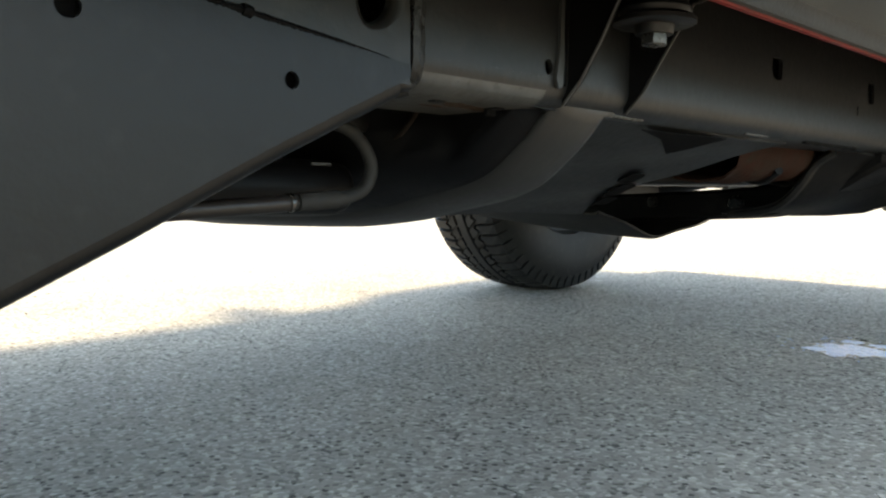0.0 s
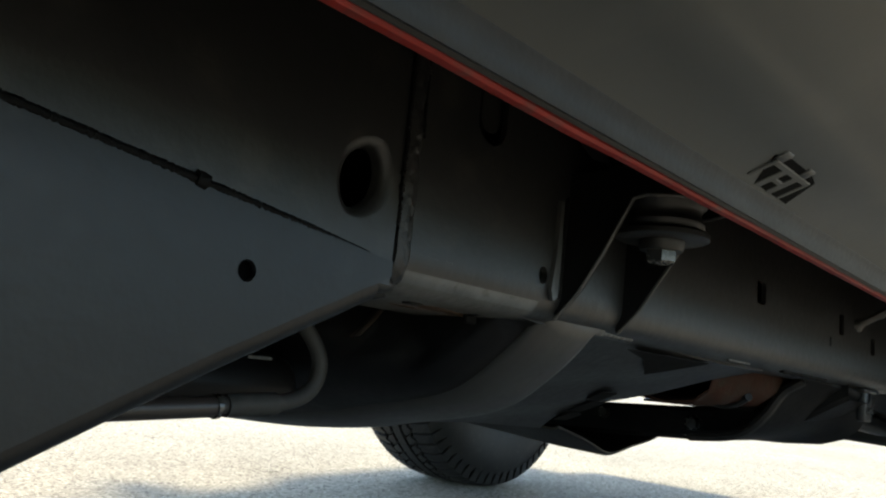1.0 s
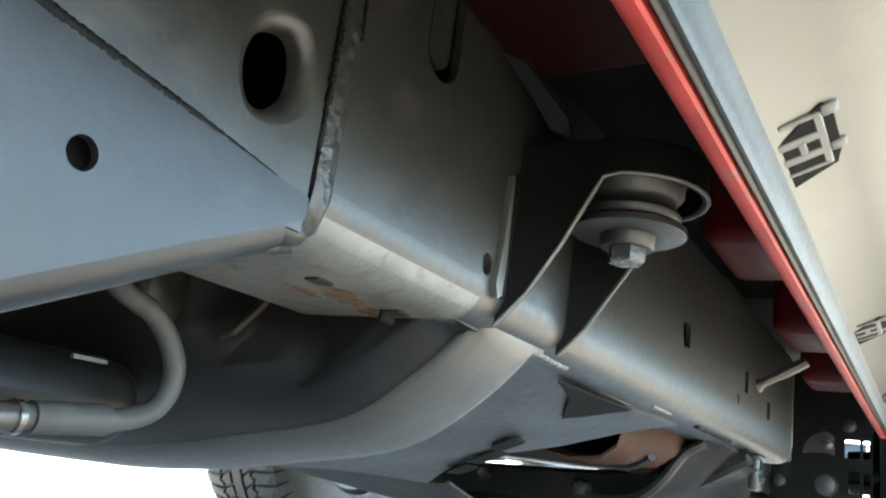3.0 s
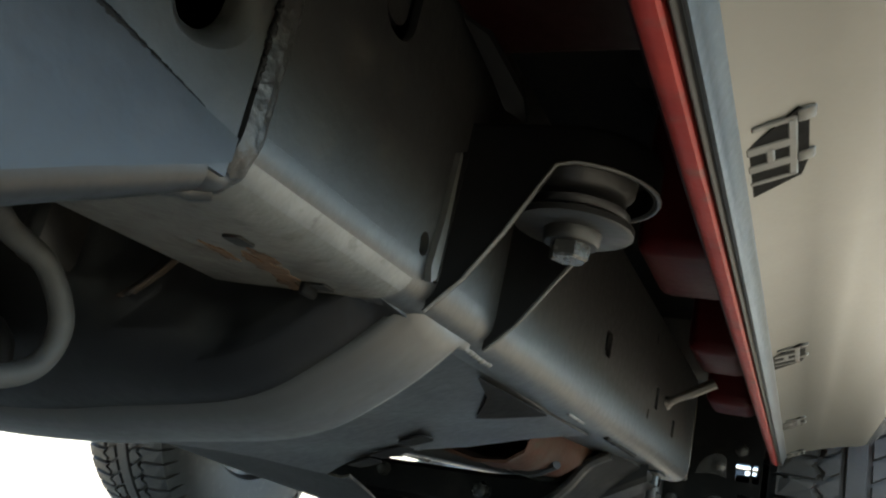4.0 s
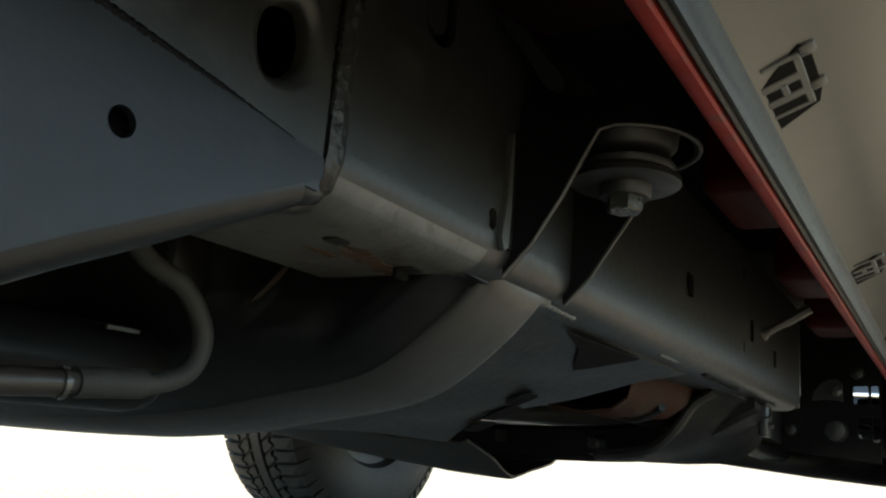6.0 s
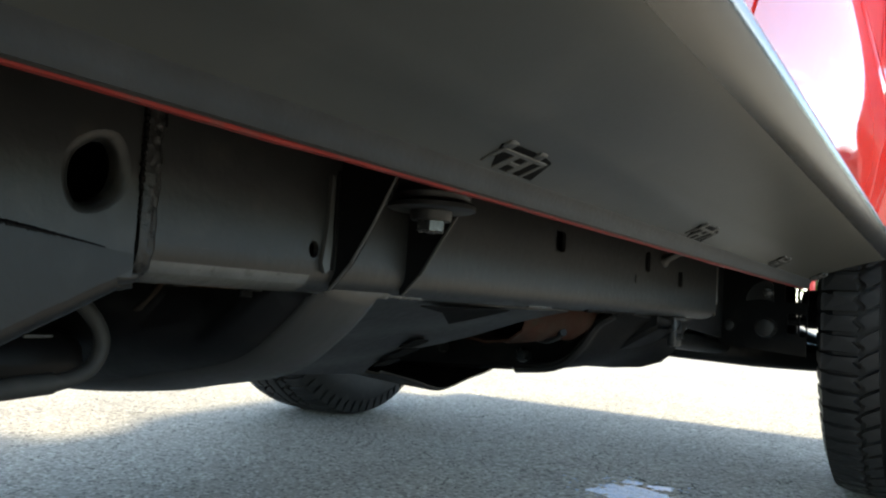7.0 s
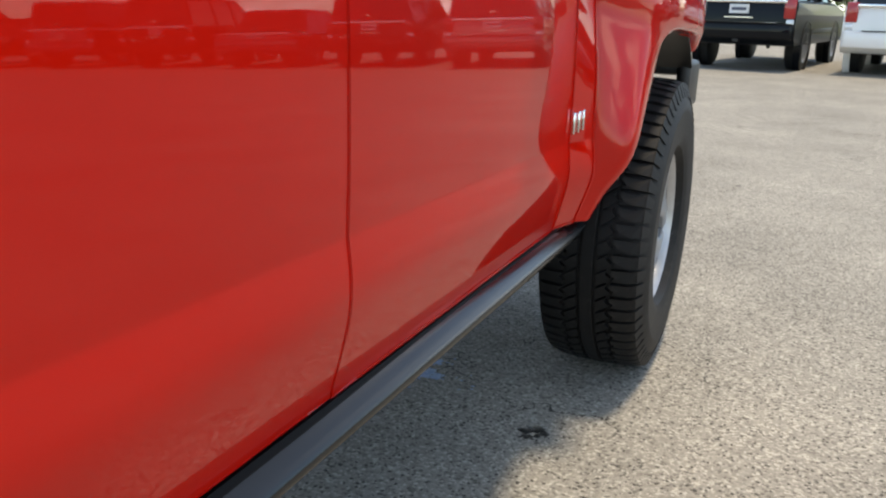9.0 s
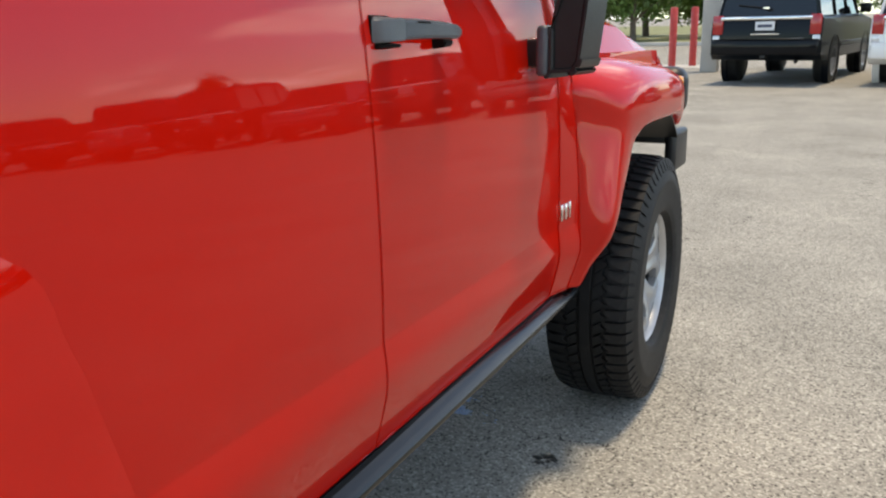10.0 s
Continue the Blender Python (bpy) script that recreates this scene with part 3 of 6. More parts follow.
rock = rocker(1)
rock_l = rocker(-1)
for sign, r in ((1, rock), (-1, rock_l)):
    # rolled lip beside the seam
    bm = sweep_y(bmesh.new(), [(sign * x, z) for x, z in ((0.6895, 0.4160), (0.6900, 0.4128), (0.6910, 0.4114), (0.6920, 0.4117), (0.6926, 0.4136), (0.6933, 0.4138), (0.6940, 0.4118), (0.6954, 0.4116), (0.6962, 0.4134), (0.6967, 0.4158), (0.6973, 0.4182), (0.6983, 0.4208), (0.6994, 0.4230), (0.7006, 0.4247), (0.7006, 0.4335), (0.6895, 0.4335))], list(np.linspace(-2.28, -0.635, 24)))
    part("lip", bm, LIP_EDGE, r, "pale rolled edge of the moulding", smooth=60)
    for y in (-1.680, -1.322, -0.971, -0.640 - 0.02, -2.02):
        # near-black plate for the shade in the clip's pocket
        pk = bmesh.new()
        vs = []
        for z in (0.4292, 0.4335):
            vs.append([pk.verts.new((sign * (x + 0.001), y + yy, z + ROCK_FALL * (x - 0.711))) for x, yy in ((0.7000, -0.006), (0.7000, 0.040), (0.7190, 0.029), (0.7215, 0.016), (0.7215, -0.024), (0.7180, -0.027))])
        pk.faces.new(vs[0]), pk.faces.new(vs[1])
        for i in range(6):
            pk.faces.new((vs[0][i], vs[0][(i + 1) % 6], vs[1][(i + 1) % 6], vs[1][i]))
        clip = part("clip", pk, SHADE_BLACK, r, "small plastic fastening clip in its cut-out", smooth=0)
        fr = bmesh.new()
        for x0, x1, y0, y1 in ((0.7146, 0.7178, -0.022, 0.027), (0.7005, 0.7160, 0.0085, 0.0150), (0.7005, 0.7160, -0.0070, -0.0005), (0.7070, 0.7100, -0.004, 0.012), (0.7005, 0.7172, 0.0240, 0.0272), (0.7030, 0.7172, -0.0225, -0.0190)):
            box(fr, *sorted((sign * (x0 + 0.001), sign * (x1 + 0.001))), y + y0, y + y1, 0.4283, 0.4308, 0.0005, 1)
        for v in fr.verts:
            v.co.z += ROCK_FALL * (abs(v.co.x) - 0.711)
        part("clip_frame", fr, CLIP, r, "grey plastic clip", smooth=0)
        for y0, y1 in ((-0.026, -0.017), (0.007, 0.016)):
            tab = box(bmesh.new(), *sorted((sign * 0.7186, sign * 0.7248)), y + y0, y + y1, 0.4280, 0.4325, 0.0012, 2)
            for v in tab.verts:
                v.co.z += ROCK_FALL * (abs(v.co.x) - 0.711)
            part("clip_tab", tab, LIP, r, "dark plastic tab of the clip")

# pinch-weld flange, inner sill and floor
for sign in (1, -1):
    bm = sweep_y(bmesh.new(), [(sign * x, z) for x, z in ((0.6790, 0.4180), (0.6794, 0.4148), (0.6810, 0.4126), (0.6840, 0.4110), (0.6877, 0.4110), (0.6888, 0.4122), (0.6886, 0.436), (0.6882, 0.46), (0.6830, 0.46), (0.6795, 0.4240))], list(np.linspace(-2.3, -0.630, 40)))
    for v in bm.verts:
        if v.co.z < 0.4140:
            v.co.z += 0.0012 * noise.noise(Vector((v.co.y * 9, sign, 0)))
    bmesh.ops.recalc_face_normals(bm, faces=bm.faces)
    # Upper inner face of the flange gets the red darkened for shade.
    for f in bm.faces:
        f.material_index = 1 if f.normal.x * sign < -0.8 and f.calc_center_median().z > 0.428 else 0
    part("seam_flange", bm, [RED_EDGE, RED_SHADED], car, "chalky red weld flange of the sill")
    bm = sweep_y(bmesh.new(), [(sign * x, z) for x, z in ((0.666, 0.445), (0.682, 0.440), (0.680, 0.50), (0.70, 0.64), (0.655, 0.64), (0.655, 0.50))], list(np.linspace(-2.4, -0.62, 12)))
    part("inner_sill", bm, RED_SHADED, car, "inner sill in red darkened for shade")
# Floor pan coloured as dark as the cavity's shade.
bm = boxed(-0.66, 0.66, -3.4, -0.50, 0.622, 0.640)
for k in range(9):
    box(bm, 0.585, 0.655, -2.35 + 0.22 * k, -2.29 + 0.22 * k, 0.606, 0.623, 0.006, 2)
part("floor_pan", bm, SHADE_BLACK, car, "ribbed floor pan, near black to stand for its shade")
# Outrigger in the shade-darkened red.
part("floor_outrigger", boxed(0.577, 0.666, -2.05, -1.664, 0.480, 0.622, 0.008, 2), RED_SHADED, car, "red-painted floor outrigger behind the body mount")
part("mount_tab", sheet(bmesh.new(), [[Vector((0.579, -1.70, 0.480)), Vector((0.588, -1.69, 0.477))], [Vector((0.584, -1.67, 0.468)), Vector((0.597, -1.657, 0.463))], [Vector((0.588, -1.656, 0.458)), Vector((0.597, -1.648, 0.455))]], (0, 0, 0.004)), CROSS_DARK, car, "small dark steel tab")
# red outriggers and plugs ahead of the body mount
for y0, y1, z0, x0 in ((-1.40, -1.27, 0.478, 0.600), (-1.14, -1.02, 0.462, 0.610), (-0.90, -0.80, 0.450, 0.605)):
    part("outrigger", boxed(x0, 0.664, y0, y1, z0, 0.622, 0.012, 3), RED_PART_SHADED, car, "red-painted floor outrigger")
for y in (-1.708,):
    bm = lathe(bmesh.new(), [(0.484, 0.003), (0.486, 0.006), (0.490, 0.007), (0.496, 0.007)], 14, "Z", (0.607, y, 0))
    part("plug", bm, RED_SHADED, car)

# ---- chassis frame ----
RAIL_X, RAIL_IN, RAIL_Z0, RAIL_Z1, RAIL_R, RAIL_W, RAIL_END = 0.575, 0.462, 0.353, 0.505, 0.0205, 0.026, -0.732


def rail_turn(t, out=0.0, wide=RAIL_W, high=RAIL_R):
    """The rail's lower outer turn, from the web (0) to the underside (1); out: stands off by so much."""
    a = math.pi / 2 * t
    c, q = math.cos(a) ** 0.8, math.sin(a) ** 0.8
    return RAIL_X - wide * (1 - c) + out * math.cos(a), RAIL_Z0 + high * (1 - q) - out * math.sin(a)


def rail_box(name, y0, y1, sign, lift=lambda y: 0.0, inn=RAIL_IN, n=12, out=0.0, turn=(RAIL_W, RAIL_R), pale=-9.0):
    """The folded channel of a frame rail: rounded lower outer edge, underside, inner web and top."""
    prof = [rail_turn(k / 12, 0.0, *turn) for k in range(13)]
    prof += [(inn + 0.01, RAIL_Z0), (inn, RAIL_Z0 + 0.01), (inn, RAIL_Z1), (RAIL_X - 0.002, RAIL_Z1), (RAIL_X - 0.002, RAIL_Z1 - 0.004), (inn + 0.004, RAIL_Z1 - 0.004), (inn + 0.004, RAIL_Z0 + 0.014), (inn + 0.014, RAIL_Z0 + 0.004), (RAIL_X - turn[0], RAIL_Z0 + 0.004), (RAIL_X - 0.004, RAIL_Z0 + turn[1])]
    bm = bmesh.new()
    rings = []
    for y in np.linspace(y0, y1, n):
        rings.append([bm.verts.new((sign * (x - (out if x > 0.52 else 0)), y, z + lift(y))) for x, z in prof])
    k = len(prof)
    for a, b in zip(rings, rings[1:]):
        for i in range(k):
            bm.faces.new((a[i], a[(i + 1) % k], b[(i + 1) % k], b[i]))
    bm.faces.new(rings[0]), bm.faces.new(rings[-1])
    bm.normal_update()
    # behind the body mount: dusty underside paled as lit, painted highlight on the worn turn
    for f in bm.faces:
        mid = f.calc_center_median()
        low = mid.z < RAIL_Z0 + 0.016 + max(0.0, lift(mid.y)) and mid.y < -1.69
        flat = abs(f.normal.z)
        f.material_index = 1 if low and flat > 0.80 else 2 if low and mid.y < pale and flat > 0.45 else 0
    return part(name, bm, [FRAME, FRAME_DUST_LIT, FRAME_WORN_LIT], car, "black-painted boxed steel frame rail with a dusty underside painted paler as lit")


rail_of = {}
REAR_LIFT = lambda y: 0.0 if y > -1.845 else 0.42 * min(1, (-1.845 - y) / 0.9) ** 1.1
for sign in (1, -1):
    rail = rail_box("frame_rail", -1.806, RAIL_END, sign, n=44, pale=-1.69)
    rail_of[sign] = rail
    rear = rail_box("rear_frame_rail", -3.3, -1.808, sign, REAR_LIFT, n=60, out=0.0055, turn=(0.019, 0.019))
    # outer webs with their holes
    at = lambda u, v, d, s=sign: (s * (RAIL_X - 0.004 + d), u, v)
    holes = [oval(-1.681, 0.3800, 0.0045, 0.0056, 14), slot(-1.322, 0.4203, 0.0115, 0.0105, 0.005), slot(-1.063, 0.420, 0.0095, 0.0125, 0.004), slot(-0.924, 0.4060, 0.0105, 0.0110, 0.005), slot(-1.742, 0.470, 0.013, 0.026, 0.012), slot(-1.105, 0.396, 0.0025, 0.0055, 0.002), slot(-1.105, 0.478, 0.0025, 0.0060, 0.002)]
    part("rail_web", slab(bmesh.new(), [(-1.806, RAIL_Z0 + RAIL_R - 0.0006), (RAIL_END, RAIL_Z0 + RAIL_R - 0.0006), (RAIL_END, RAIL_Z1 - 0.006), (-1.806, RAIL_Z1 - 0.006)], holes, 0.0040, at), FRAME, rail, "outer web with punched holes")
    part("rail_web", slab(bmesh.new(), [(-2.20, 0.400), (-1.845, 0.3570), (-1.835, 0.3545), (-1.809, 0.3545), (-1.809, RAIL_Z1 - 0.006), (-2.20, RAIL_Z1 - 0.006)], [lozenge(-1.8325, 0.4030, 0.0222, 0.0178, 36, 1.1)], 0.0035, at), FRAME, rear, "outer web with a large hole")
    # drawn rim round the large hole
    bm = bmesh.new()
    rings = []
    for dr, d in ((0.0061, -0.0005), (0.0048, -0.0007), (0.0034, -0.0013), (0.0018, -0.0024), (0.0006, -0.0038), (0.0000, -0.0055), (-0.0001, -0.010)):
        rings.append([bm.verts.new((sign * (RAIL_X + d), u, v)) for u, v in lozenge(-1.8325, 0.4030, 0.0168 + dr, 0.0118 + dr, 36, 1.1)])
    for a, b in zip(rings, rings[1:]):
        for i in range(36):
            bm.faces.new((a[i], a[(i + 1) % 36], b[(i + 1) % 36], b[i]))
    part("hole_rim", bm, FRAME, rear)

    part("slot_back", slab(bmesh.new(), slot(-1.7385, 0.477, 0.0086, 0.024, 0.008), [], 0.003, lambda u, v, d, s=sign: (s * (RAIL_X - 0.008 + d), u, v)), FRAME, rail)

# tail of the rail: closed end plate
for sign in (1, -1):
    part("rail_end", boxed(min(sign * 0.462, sign * 0.575), max(sign * 0.462, sign * 0.575), RAIL_END - 0.003, RAIL_END + 0.003, 0.358, 0.500, 0.002, 1), FRAME, car)
    # Pale tube paints the light caught by the end's outer edge.
    part("end_edge", tube(bmesh.new(), [(sign * 0.5742, RAIL_END + 0.002, 0.377), (sign * 0.5742, RAIL_END + 0.002, 0.440), (sign * 0.5742, RAIL_END + 0.002, 0.499)], 0.0022, 6), LIP, car, "pale strip for the lit edge of the rail's end")


def bead(points, r, mat, parent, name="weld_bead", rough=0.22, seed=0, sides=8):
    """A lumpy weld bead along points."""
    rnd = random.Random(seed)
    pts, rad = [], []
    taper = r if isinstance(r, list) else [(0, r), (1, r)]
    r = taper[0][1]
    for n, (a, b) in enumerate(zip(points, points[1:])):
        a, b = Vector(a), Vector(b)
        k = max(2, int((b - a).length / (r * 0.7)))
        for i in range(k):
            w = lerp(taper, (n + i / k) / 2)
            pts.append(a.lerp(b, i / k) + Vector((0, rnd.uniform(-1, 1), rnd.uniform(-1, 1))) * r * 0.7 * rough)
            rad.append(w * (1 + rough * rnd.uniform(-1, 1)))
    pts.append(Vector(points[-1]))
    rad.append(rad[-1])
    return part(name, tube(bmesh.new(), pts, rad, sides), mat, parent, smooth=60)


# leaf-spring hanger plate welded on the rear rail
for sign in (1, -1):
    low = [(-2.30, 0.150), (-2.18, 0.180), (-2.10, 0.213), (-2.032, 0.2455), (-1.977, 0.2725), (-1.932, 0.2960), (-1.900, 0.3125), (-1.876, 0.3240), (-1.855, 0.3345), (-1.842, 0.3405), (-1.830, 0.3465), (-1.8180, 0.3520), (-1.8105, 0.3560)]
    top = [(-1.8105, 0.3660), (-1.8260, 0.3675), (-1.86, 0.3722), (-1.925, 0.3800), (-1.994, 0.3885), (-2.10, 0.403), (-2.36, 0.438)]
    outline = [(u, v + 0.0026) for u, v in low] + top + [(-2.40, 0.30), (-2.36, 0.16)]
    bm = slab(bmesh.new(), outline, [oval(-1.8925, 0.3482, 0.0045, 0.0046, 20), oval(-2.004, 0.368, 0.0058, 0.0056, 20)], 0.0030, lambda u, v, d, s=sign: (s * (RAIL_X - 0.0012 + d), u, v))
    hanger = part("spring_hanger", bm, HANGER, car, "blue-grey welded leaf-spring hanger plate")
    # rolled lower edge turned in
    bm = bmesh.new()
    rings = []
    for i, (u, v) in enumerate(low[:-1]):
        p0, p1 = low[max(i - 1, 0)], low[min(i + 1, len(low) - 1)]
        d = Vector((p1[0] - p0[0], p1[1] - p0[1])).normalized()
        nn = Vector((-d.y, d.x))
        ring = []
        fade = 1.0 if i < len(low) - 2 else 0.85
        for a in range(0, 91, 15):
            kx, kz = 0.0100 * (1 - math.cos(radians(a))), 0.0095 * math.sin(radians(a)) - 0.0030
            ring.append(bm.verts.new((sign * (0.5768 - kx * fade), u - nn.x * kz * fade, v - nn.y * kz * fade)))
        for x, k in ((0.556, -0.0064), (0.556, -0.0040), (0.566, -0.0032), (0.5720, 0.0010)):
            ring.append(bm.verts.new((sign * (0.5769 - (0.5769 - x) * fade), u + nn.x * k * fade, v + nn.y * k * fade)))
        rings.append(ring)
    k = len(rings[0])
    for a, b in zip(rings, rings[1:]):
        for i in range(k):
            bm.faces.new((a[i], a[(i + 1) % k], b[(i + 1) % k], b[i]))
    bm.faces.new(rings[0]), bm.faces.new(rings[-1])
    part("edge_flange", bm, HANGER, hanger)
    # Near-black backing plates imitate the shade inside the holes.
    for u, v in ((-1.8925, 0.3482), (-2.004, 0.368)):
        part("hole_back", boxed(*sorted((sign * 0.5655, sign * 0.5685)), u - 0.009, u + 0.009, v - 0.009, v + 0.009), SHADE_BLACK, hanger)
    # the weld along its upper edge, and the closing weld at its nose
    x = sign * (RAIL_X + 0.0006)
    bead([(x, u, v) for u, v in top[1:]], [(0, 0.0009), (1, 0.0021)], WELD, hanger, seed=3, rough=0.14, sides=8)
    bead([(x, -1.921, 0.3796), (x, -1.916, 0.3788)], 0.0032, WELD, hanger, seed=5)
    # seam between the two rails
    bead([(sign * (RAIL_X - 0.0010), -1.8072, 0.384), (sign * (RAIL_X + 0.0004), -1.8085, 0.405), (sign * (RAIL_X + 0.0004), -1.8085, 0.500)], 0.0010, WELD, car, "rail_seam", seed=11, rough=0.5)
    # the flat lumpy weld strip beside the seam, with a second dark line at its upper part
    rows = []
    for i in range(116):
        turn = (26 - i) / 26 if i < 26 else 0.0
        z = RAIL_Z0 + RAIL_R + 0.127 * max(0, i - 26) / 89
        s = -0.034 * turn if i < 26 else z - RAIL_Z0 - RAIL_R
        wide = 0.0095 + 0.0022 * noise.noise(Vector((s * 90, 3, sign)))
        off = 0.0012 * noise.noise(Vector((s * 60, 8, sign)))
        row = []
        for k in range(10):
            u = k / 9
            lump = math.sin(math.pi * u) ** 0.7 * (0.0013 + 0.0011 * noise.noise(Vector((s * 260, u * 3.5, sign))) + 0.0005 * noise.noise(Vector((s * 620, u * 8, sign))))
            wx, wz = rail_turn(turn, max(lump, -0.0002) + 0.0002)
            row.append(Vector((sign * wx, -1.8072 + off + wide * u, z if i >= 26 else wz)))
        rows.append(row)
    part("rail_weld", sheet(bmesh.new(), rows), WELD_LIGHT, car, "flat lumpy painted weld", smooth=60)
    bead([(sign * (RAIL_X + 0.0004), -1.7975, 0.432), (sign * (RAIL_X + 0.0004), -1.7985, 0.470), (sign * (RAIL_X + 0.0004), -1.7985, 0.500)], 0.0009, WELD, car, "rail_seam", seed=15, rough=0.4)
    # lump of weld that closes the hanger's nose, and the foot of the seam weld under the rail
    knob = lathe(bmesh.new(), [(-0.0135, 0.0012), (-0.0115, 0.0050), (-0.0070, 0.0082), (0.0, 0.0098), (0.0070, 0.0088), (0.0120, 0.0056), (0.0145, 0.0012)], 18, "Y", (sign * 0.5630, -1.8120, 0.3555))
    for v in knob.verts:
        v.co.x = sign * 0.5630 + (v.co.x - sign * 0.5630) * 1.05
        v.co.z = 0.3555 + (v.co.z - 0.3555) * 0.55
        v.co += Vector((0.6, 0.5, 1)) * 0.0012 * noise.noise(v.co * 170)
    part("nose_weld", knob, FRAME, hanger, smooth=70)
    bead([(sign * 0.5640, -1.8020, 0.3530), (sign * 0.5600, -1.8060, 0.3510), (sign * 0.5560, -1.8140, 0.3505), (sign * 0.5555, -1.8230, 0.3512)], 0.0036, FRAME, car, "rail_weld", seed=17, rough=0.16)
    bead([(sign * 0.5525, -1.8040, 0.3515), (sign * 0.5520, -1.8130, 0.3508), (sign * 0.5525, -1.8240, 0.3512)], 0.0013, WELD, car, "rail_seam", seed=18)
    # rust blooms between the drain holes
    for n, (cu, cv, ru, rv) in enumerate(((0.527, -1.716, 0.0060, 0.016), (0.521, -1.690, 0.0050, 0.009), (0.535, -1.732, 0.0035, 0.008), (0.515, -1.735, 0.0030, 0.010))):
        rim = []
        for k in range(44):
            a = 2 * math.pi * k / 44
            r = 1 + 0.9 * noise.noise(Vector((math.cos(a) * 2.4, math.sin(a) * 2.4, 7 + 3 * n))) + 0.35 * noise.noise(Vector((math.cos(a) * 7, math.sin(a) * 7, n)))
            rim.append((cu + ru * r * math.cos(a), cv + rv * r * math.sin(a)))
        part("rust_patch", slab(bmesh.new(), rim, [], 0.0006, lambda u, v, d: (sign * u, v, 0.3525 + d)), RUST, rail_of[sign], "rust bloom under the rail")
    # underside: drain holes as plates darkened for the shade inside, rust and a lap
    for u, v, ru, rv in ((0.538, -1.753, 0.0042, 0.0055), (0.5385, -1.695, 0.0048, 0.0050)):
        part("drain_hole", slab(bmesh.new(), slot(u, v, ru, rv, 0.0016), [], 0.0012, lambda p, q, d, s=sign: (s * p, q, 0.3519 + d)), SEAL, car)
    part("drain_tab", boxed(*sorted((sign * 0.531, sign * 0.5345)), -1.7005, -1.6895, 0.3475, 0.3535, 0.001, 1), WELD, car)
    bead([(sign * 0.562, -1.60, 0.3550), (sign * 0.560, -1.555, 0.3545), (sign * 0.560, -1.540, 0.3545)], 0.0022, LIP, car, "rail_weld", seed=21)
    bead([(sign * 0.561, -1.36, 0.3545), (sign * 0.561, -1.31, 0.3545)], 0.0018, LIP, car, "rail_weld", seed=22)
    bead([(sign * 0.561, -1.22, 0.3545), (sign * 0.561, -1.07, 0.3545)], 0.0026, WELD, car, "rail_weld", seed=23)


# body mounts: pressed bracket, bushing, washer, bolt
def body_mount(y0, y1, sign):
    yc, r = (y0 + y1) / 2, (y1 - y0) / 2
    path = [(RAIL_X - 0.004, y0 - 0.004, 0.3550), (0.585, y0 - 0.001, 0.3725), (0.600, y0, 0.397), (0.612, y0, 0.419), (0.6185, y0, 0.4305)]
    path += [(0.6185 + r * math.sin(radians(a)), yc - r * math.cos(radians(a)), 0.4325) for a in range(12, 169, 12)]
    path += [(0.6185, y1, 0.4205), (0.612, y1, 0.4115), (0.600, y1, 0.394), (0.585, y1, 0.3715), (RAIL_X - 0.004, y1 - 0.003, 0.3550)]
    bm = bmesh.new()
    cx = 0.60
    rows_o, rows_i = [], []
    for x, y, z in path:
        d = Vector((x - cx, y - yc))
        side = Vector((0, -1 if y < yc else 1)) if x <= 0.6186 else Vector((x - 0.6185, y - yc)).normalized()
        rows_o.append([Vector((sign * x, y, z)), Vector((sign * x, y, 0.449))])
        rows_i.append([Vector((sign * (x - side.x * 0.003), y - side.y * 0.003, z)), Vector((sign * (x - side.x * 0.003), y - side.y * 0.003, 0.449))])
    vo = [[bm.verts.new(p) for p in q] for q in rows_o]
    vi = [[bm.verts.new(p) for p in q] for q in rows_i]
    for i in range(len(path) - 1):
        bm.faces.new((vo[i][0], vo[i + 1][0], vo[i + 1][1], vo[i][1]))
        bm.faces.new((vi[i][0], vi[i + 1][0], vi[i + 1][1], vi[i][1]))
        bm.faces.new((vo[i][0], vo[i + 1][0], vi[i + 1][0], vi[i][0]))
        bm.faces.new((vo[i][1], vo[i + 1][1], vi[i + 1][1], vi[i][1]))
    # Bracket walls carry their shade in the colour.
    mount = part("body_mount", bm, SHADE_BLACK, car, "pressed-steel body mount bracket, its shade put into a near-black colour", smooth=30)
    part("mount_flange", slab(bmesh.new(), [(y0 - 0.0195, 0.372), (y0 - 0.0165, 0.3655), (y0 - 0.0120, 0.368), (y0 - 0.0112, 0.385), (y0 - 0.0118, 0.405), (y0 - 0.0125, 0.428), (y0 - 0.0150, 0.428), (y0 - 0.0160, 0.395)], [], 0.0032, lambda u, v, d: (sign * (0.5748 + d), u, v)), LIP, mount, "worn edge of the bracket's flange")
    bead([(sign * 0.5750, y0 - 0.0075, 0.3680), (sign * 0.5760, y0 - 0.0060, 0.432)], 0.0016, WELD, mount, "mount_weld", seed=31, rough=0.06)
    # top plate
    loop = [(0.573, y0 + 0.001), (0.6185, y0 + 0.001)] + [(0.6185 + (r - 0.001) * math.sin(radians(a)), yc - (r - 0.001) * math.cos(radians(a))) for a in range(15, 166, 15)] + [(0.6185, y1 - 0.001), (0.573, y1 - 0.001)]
    part("top_plate", slab(bmesh.new(), loop, [], 0.004, lambda u, v, d: (sign * u, v, 0.447 + d)), SHADE_BLACK, mount)
    # Pale tube draws the highlight on the worn rim.
    part("worn_edge", tube(bmesh.new(), [(sign * x, y, z) for x, y, z in path], 0.0011, 6), LIP, mount, "thin painted highlight along the bracket's worn edge")
    c = (sign * 0.6205, yc - 0.004, 0)
